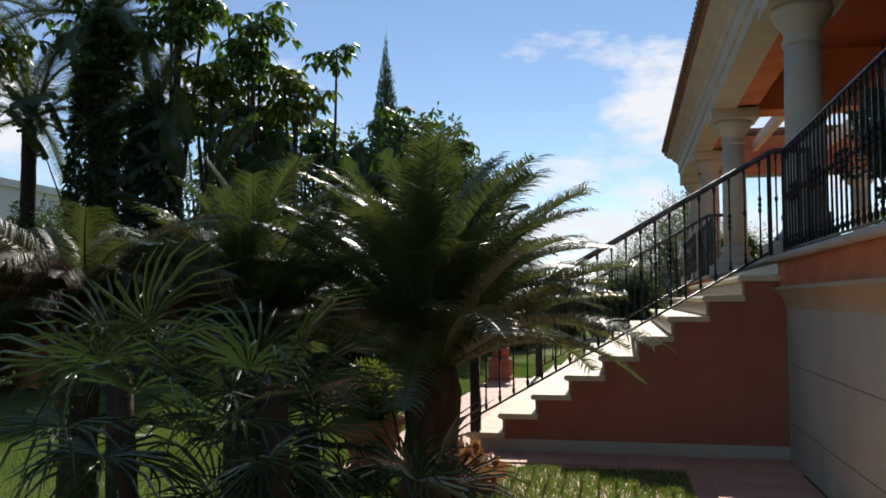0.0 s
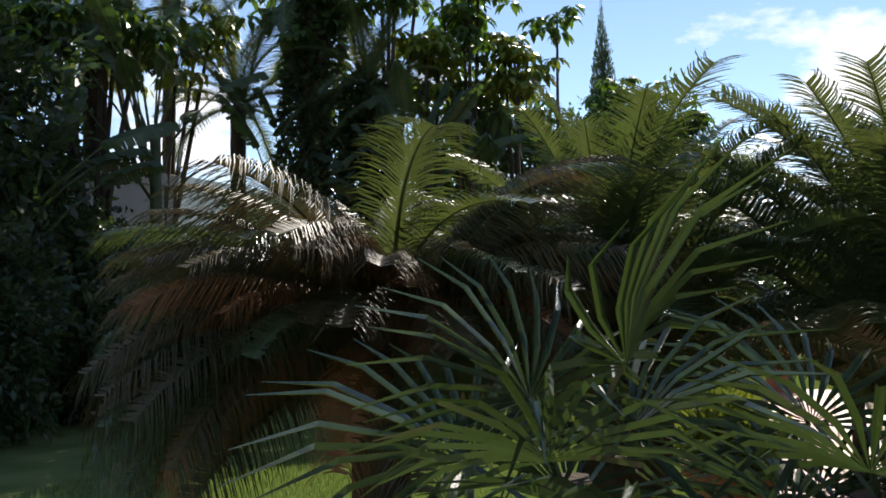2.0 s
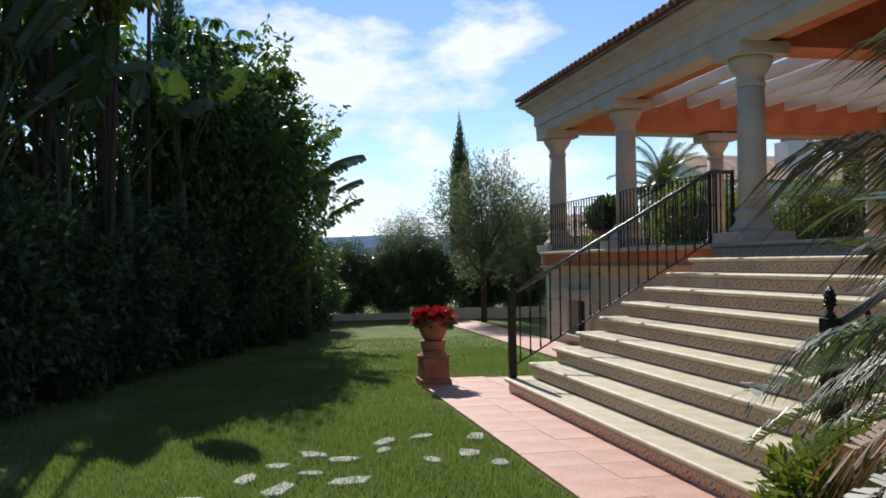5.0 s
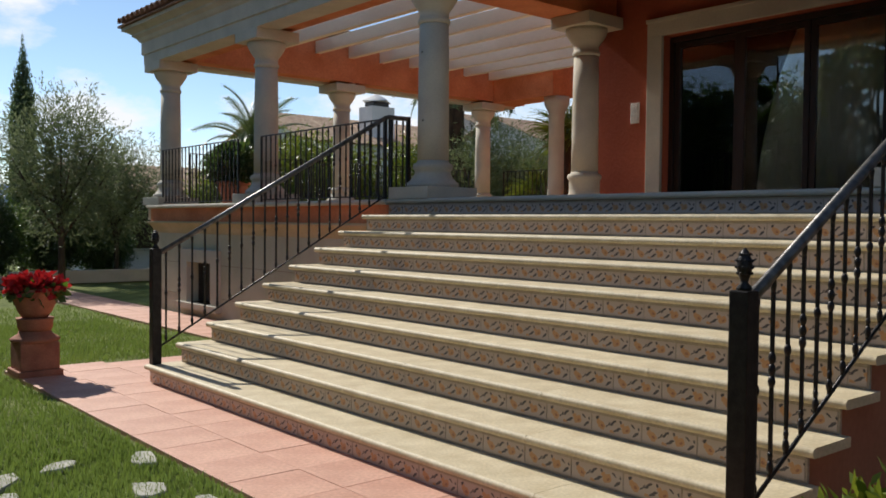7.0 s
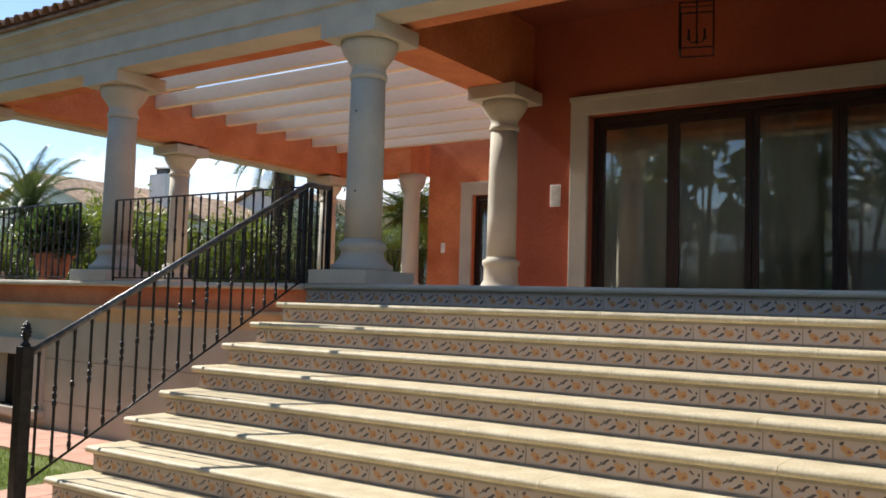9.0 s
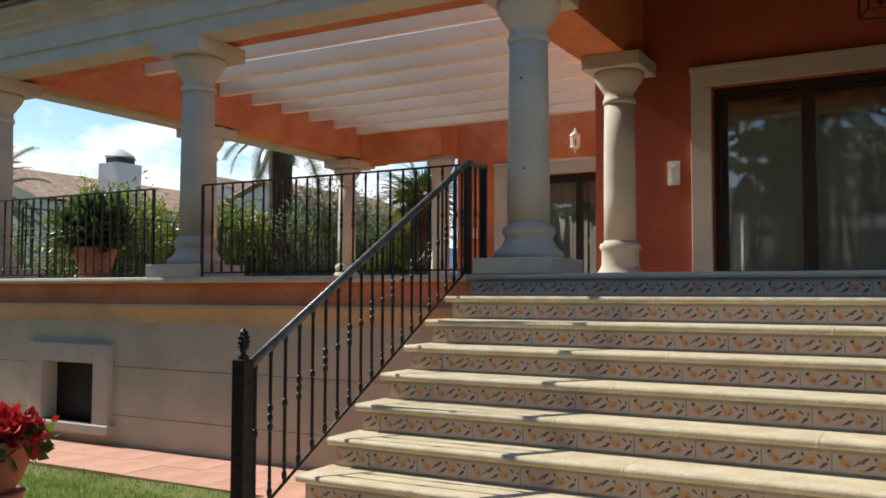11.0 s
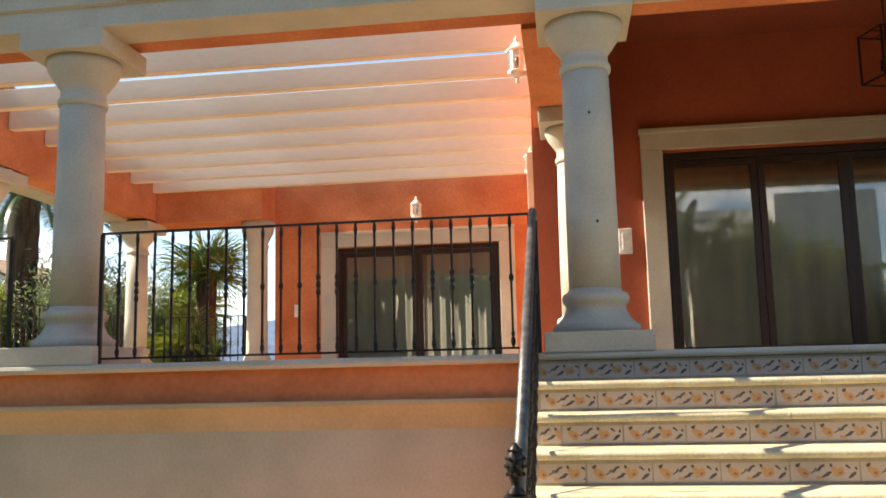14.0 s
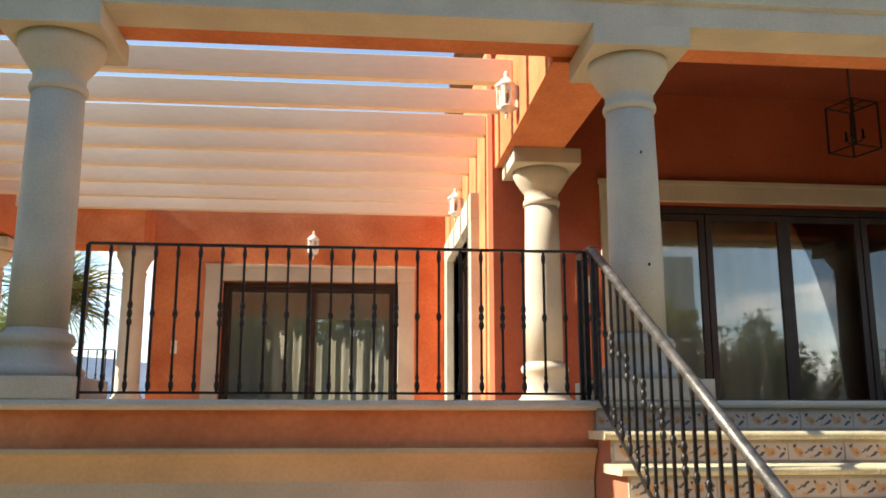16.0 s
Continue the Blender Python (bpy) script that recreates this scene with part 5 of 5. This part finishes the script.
# pots and the flower pedestal
ped = thing("pedestal", pose(-0.66, 7.08, 0.018), "square terracotta pedestal on the paving's corner", "pedestal")
part("foot", box(B(), -0.20, 0.20, -0.20, 0.20, 0, 0.06, 0.01), CLAY, ped)
part("block", box(B(), -0.175, 0.175, -0.175, 0.175, 0.06, 0.32, 0.015), CLAY, ped)
part("collar", lathe(B(), [(0.21, 0.32), (0.225, 0.34), (0.20, 0.36), (0.15, 0.39), (0.14, 0.42)], n=20), CLAY, ped)
part("drum", lathe(B(), [(0.14, 0.42), (0.155, 0.45), (0.16, 0.52), (0.17, 0.54)], n=20), CLAY, ped)
pot = thing("flower_pot", pose(-0.66, 7.08, 0.558), "terracotta flower pot full of red blooms on the pedestal", "flower pot")
part("bowl", lathe(B(), [(0.11, 0), (0.15, 0.06), (0.20, 0.18), (0.225, 0.24), (0.235, 0.25), (0.23, 0.28), (0.205, 0.28), (0.19, 0.22)], n=22), CLAY, pot)
part("bloom", leafset("bloom", 900, (0, 0, 0.29), (0.27, 0.25, 0.10), 0.06, 5, RED, 0.3, 0.4, -0.3, 0.9), RED, pot, "red blooms")
part("foliage", leafset("foliage", 500, (0, 0, 0.25), (0.25, 0.24, 0.08), 0.07, 6, MIDLEAF, 0.3, 0.4, 0.2, 0.7), MIDLEAF, pot)


def planter(x, y, z, r0, label, leaf, spread, high, seed, size=0.10):
    p = thing("planter", pose(x, y, z), label, "planter", "planted pots")
    h = r0 * 1.5
    part("pot", lathe(B(), [(r0 * 0.62, 0), (r0 * 0.7, h * 0.3), (r0 * 0.92, h * 0.78), (r0 * 0.95, h * 0.86), (r0 * 1.07, h * 0.87), (r0 * 1.07, h), (r0 * 0.93, h), (r0 * 0.9, h * 0.9)], n=26), CLAY, p)
    part("soil", lathe(B(), [(r0 * 0.9, h * 0.86), (r0 * 0.88, h * 0.90)], n=20), SOIL, p)
    part("foliage", leafset("foliage", 4200, (0, 0, h + high * 0.40), (spread, spread, high * 0.6), size, seed, leaf, 0.1, 0.45, -0.4, 0.4), leaf, p)


planter(-0.60, -0.86, 0.018, 0.27, "terracotta pot with a yellow-green bush by the stair", YELLOWLEAF, 0.30, 0.40, 41, 0.055)
planter(3.75, 11.75, H, 0.27, "terracotta pot with a dark bush on the terrace", DARKLEAF, 0.42, 0.6, 42)
planter(3.5, -1.6, H, 0.28, "terracotta pot with a dark bush on the terrace", DARKLEAF, 0.5, 0.7, 46)
planter(3.6, -3.2, H, 0.28, "terracotta pot with a dark bush on the terrace", DARKLEAF, 0.5, 0.8, 47)
dry = thing("dry_tuft", pose(0.15, -1.45, 0), "low brown tuft of dry leaves under the cycad", "plant")
part("foliage", leafset("foliage", 700, (0, 0, 0.12), (0.38, 0.3, 0.16), 0.12, 10, DRYLEAF, 0.1, 0.4, -0.3, 0.35), DRYLEAF, dry)


# ---- neighbours, low wall, hills ----
def tiled(bm, p, q, z_eave, z_ridge, depth, step=0.24):
    """One roof slope of barrel rows between plan points p and q, rising over depth to its left."""
    d = Vector((q[0] - p[0], q[1] - p[1], 0))
    ln = d.length
    d.normalize()
    up = Vector((-d.y, d.x, 0)) * depth + Vector((0, 0, z_ridge - z_eave))
    nrm = d.cross(up).normalized()
    n = int(ln / step)
    for i in range(n):
        c = Vector((*p, z_eave)) + d * (i + 0.5) * ln / n
        ring = []
        for e in (Vector((0, 0, 0)), up):
            ring.append([bm.verts.new(c + e + d * (step * 0.5 * math.cos(a)) + nrm * (step * 0.32 * math.sin(a))) for a in (math.pi, 2.2, 1.57, 0.94, 0)])
        for k in range(4):
            bm.faces.new((ring[0][k], ring[0][k + 1], ring[1][k + 1], ring[1][k]))
    return bm


def cottage(name, x0, x1, y0, y1, z, ridge, label, windows):
    hs = thing(name, pose(0, 0, 0), label, "house")
    bm = box(B(), x0, x1, y0, y1, -0.1, z)
    ym = (y0 + y1) / 2
    for x in (x0, x1 - 0.2):
        a = [bm.verts.new((x, y0, z)), bm.verts.new((x, y1, z)), bm.verts.new((x, ym, ridge - 0.1))]
        b = [bm.verts.new((v.co.x + 0.2, v.co.y, v.co.z)) for v in a]
        bm.faces.new(a); bm.faces.new(b[::-1])
        for i in range(3):
            bm.faces.new((a[i], b[i], b[(i + 1) % 3], a[(i + 1) % 3]))
    part("wall", bm, WHITEWALL, hs)
    bm = tiled(B(), (x1 + 0.3, y1 + 0.3), (x0 - 0.3, y1 + 0.3), z, ridge, (y1 - y0) / 2 + 0.3)
    tiled(bm, (x0 - 0.3, y0 - 0.3), (x1 + 0.3, y0 - 0.3), z, ridge, (y1 - y0) / 2 + 0.3)
    part("roof", bm, FARROOF, hs, "barrel-tiled roof")
    for wx in windows:
        w = part("window", box(B(), wx - 0.5, wx + 0.5, y0 - 0.04, y0 + 0.05, z - 1.7, z - 0.5), WOOD, hs)
        part("sill", box(B(), wx - 0.6, wx + 0.6, y0 - 0.10, y0, z - 1.78, z - 1.71), STONE, w)
    return hs


house = cottage("house", 17.0, 27.5, 31.0, 39.0, 5.0, 6.6, "white neighbouring house with a tiled roof and chimney", (19, 22, 25))
ch = part("chimney", box(B(), 21.1, 22.4, 31.9, 33.0, 5.0, 7.0), WHITEWALL, house)
part("cap", lathe(B(), [(0.85, 7.25), (0.8, 7.3), (0.1, 7.65)], 21.75, 32.45, 4), WHITEWALL, ch)
part("vent", box(B(), 21.3, 22.2, 32.1, 32.8, 7.0, 7.25), WOOD, ch)
cottage("house", 28.5, 40, 30.0, 38.0, 5.6, 7.4, "white neighbouring house with a tiled roof", (30, 33, 36))
cottage("outbuilding", 5.4, 9.4, 24.0, 28.0, 2.35, 3.2, "low white outbuilding with a tiled roof", (7.2,))
cottage("house", 24.0, 32.0, 23.5, 29.5, 4.9, 6.2, "white neighbouring house with a tiled roof", (24, 27))
structure("wall_garden", box(box(B(), 2.2, 6.0, 19.3, 19.55, 0, 0.3, 0.02), -1.8, 2.2, 19.9, 20.1, 0, 0.18, 0.02), STONE, "low stone garden wall at the lawn's end", "garden wall")
villa = thing("villa", pose(0, 0, 0), "large white modern villa beyond the boundary trees", "house")
part("wall", box(B(), -30, -22, -5.6, 6, -0.1, 7.9), WHITEWALL, villa)
part("bay", box(B(), -21.999, -18.0, -5.6, -2.0, -0.1, 8.05), WHITEWALL, villa)
part("parapet", box(B(), -30.2, -22.001, -5.9, 6.2, 7.901, 8.25, 0.02), WHITEWALL, villa)
part("wing", box(B(), -28, -22.3, 6.001, 27, -0.1, 5.9), WHITEWALL, villa)
part("wing_parapet", box(B(), -28.2, -22.1, 6.21, 27.2, 5.901, 6.2, 0.02), WHITEWALL, villa)
for y in (-0.6, 1.9, 4.4):
    for z in (1.2, 4.8):
        w = part("window", box(B(), -22.04, -21.97, y - 0.8, y + 0.8, z, z + 1.7), WOOD, villa)
        part("sill", box(B(), -21.99, -21.85, y - 0.9, y + 0.9, z - 0.09, z - 0.01), STONE, w)
for y in (11.5, 15, 22, 25):
    w = part("window", box(B(), -22.34, -22.27, y - 0.8, y + 0.8, 2.6, 4.3), WOOD, villa)
    part("sill", box(B(), -22.29, -22.15, y - 0.9, y + 0.9, 2.5, 2.59), STONE, w)
lodge = thing("garden_house", pose(0, 0, 0), "plain white flat-roofed garden house behind the trees", "house")
part("wall", box(B(), -13.4, -9.2, -1.2, 4.55, -0.1, 3.15), WHITEWALL, lodge)
part("parapet", box(B(), -13.5, -9.14, -1.26, 4.61, 3.151, 3.35, 0.015), WHITEWALL, lodge)
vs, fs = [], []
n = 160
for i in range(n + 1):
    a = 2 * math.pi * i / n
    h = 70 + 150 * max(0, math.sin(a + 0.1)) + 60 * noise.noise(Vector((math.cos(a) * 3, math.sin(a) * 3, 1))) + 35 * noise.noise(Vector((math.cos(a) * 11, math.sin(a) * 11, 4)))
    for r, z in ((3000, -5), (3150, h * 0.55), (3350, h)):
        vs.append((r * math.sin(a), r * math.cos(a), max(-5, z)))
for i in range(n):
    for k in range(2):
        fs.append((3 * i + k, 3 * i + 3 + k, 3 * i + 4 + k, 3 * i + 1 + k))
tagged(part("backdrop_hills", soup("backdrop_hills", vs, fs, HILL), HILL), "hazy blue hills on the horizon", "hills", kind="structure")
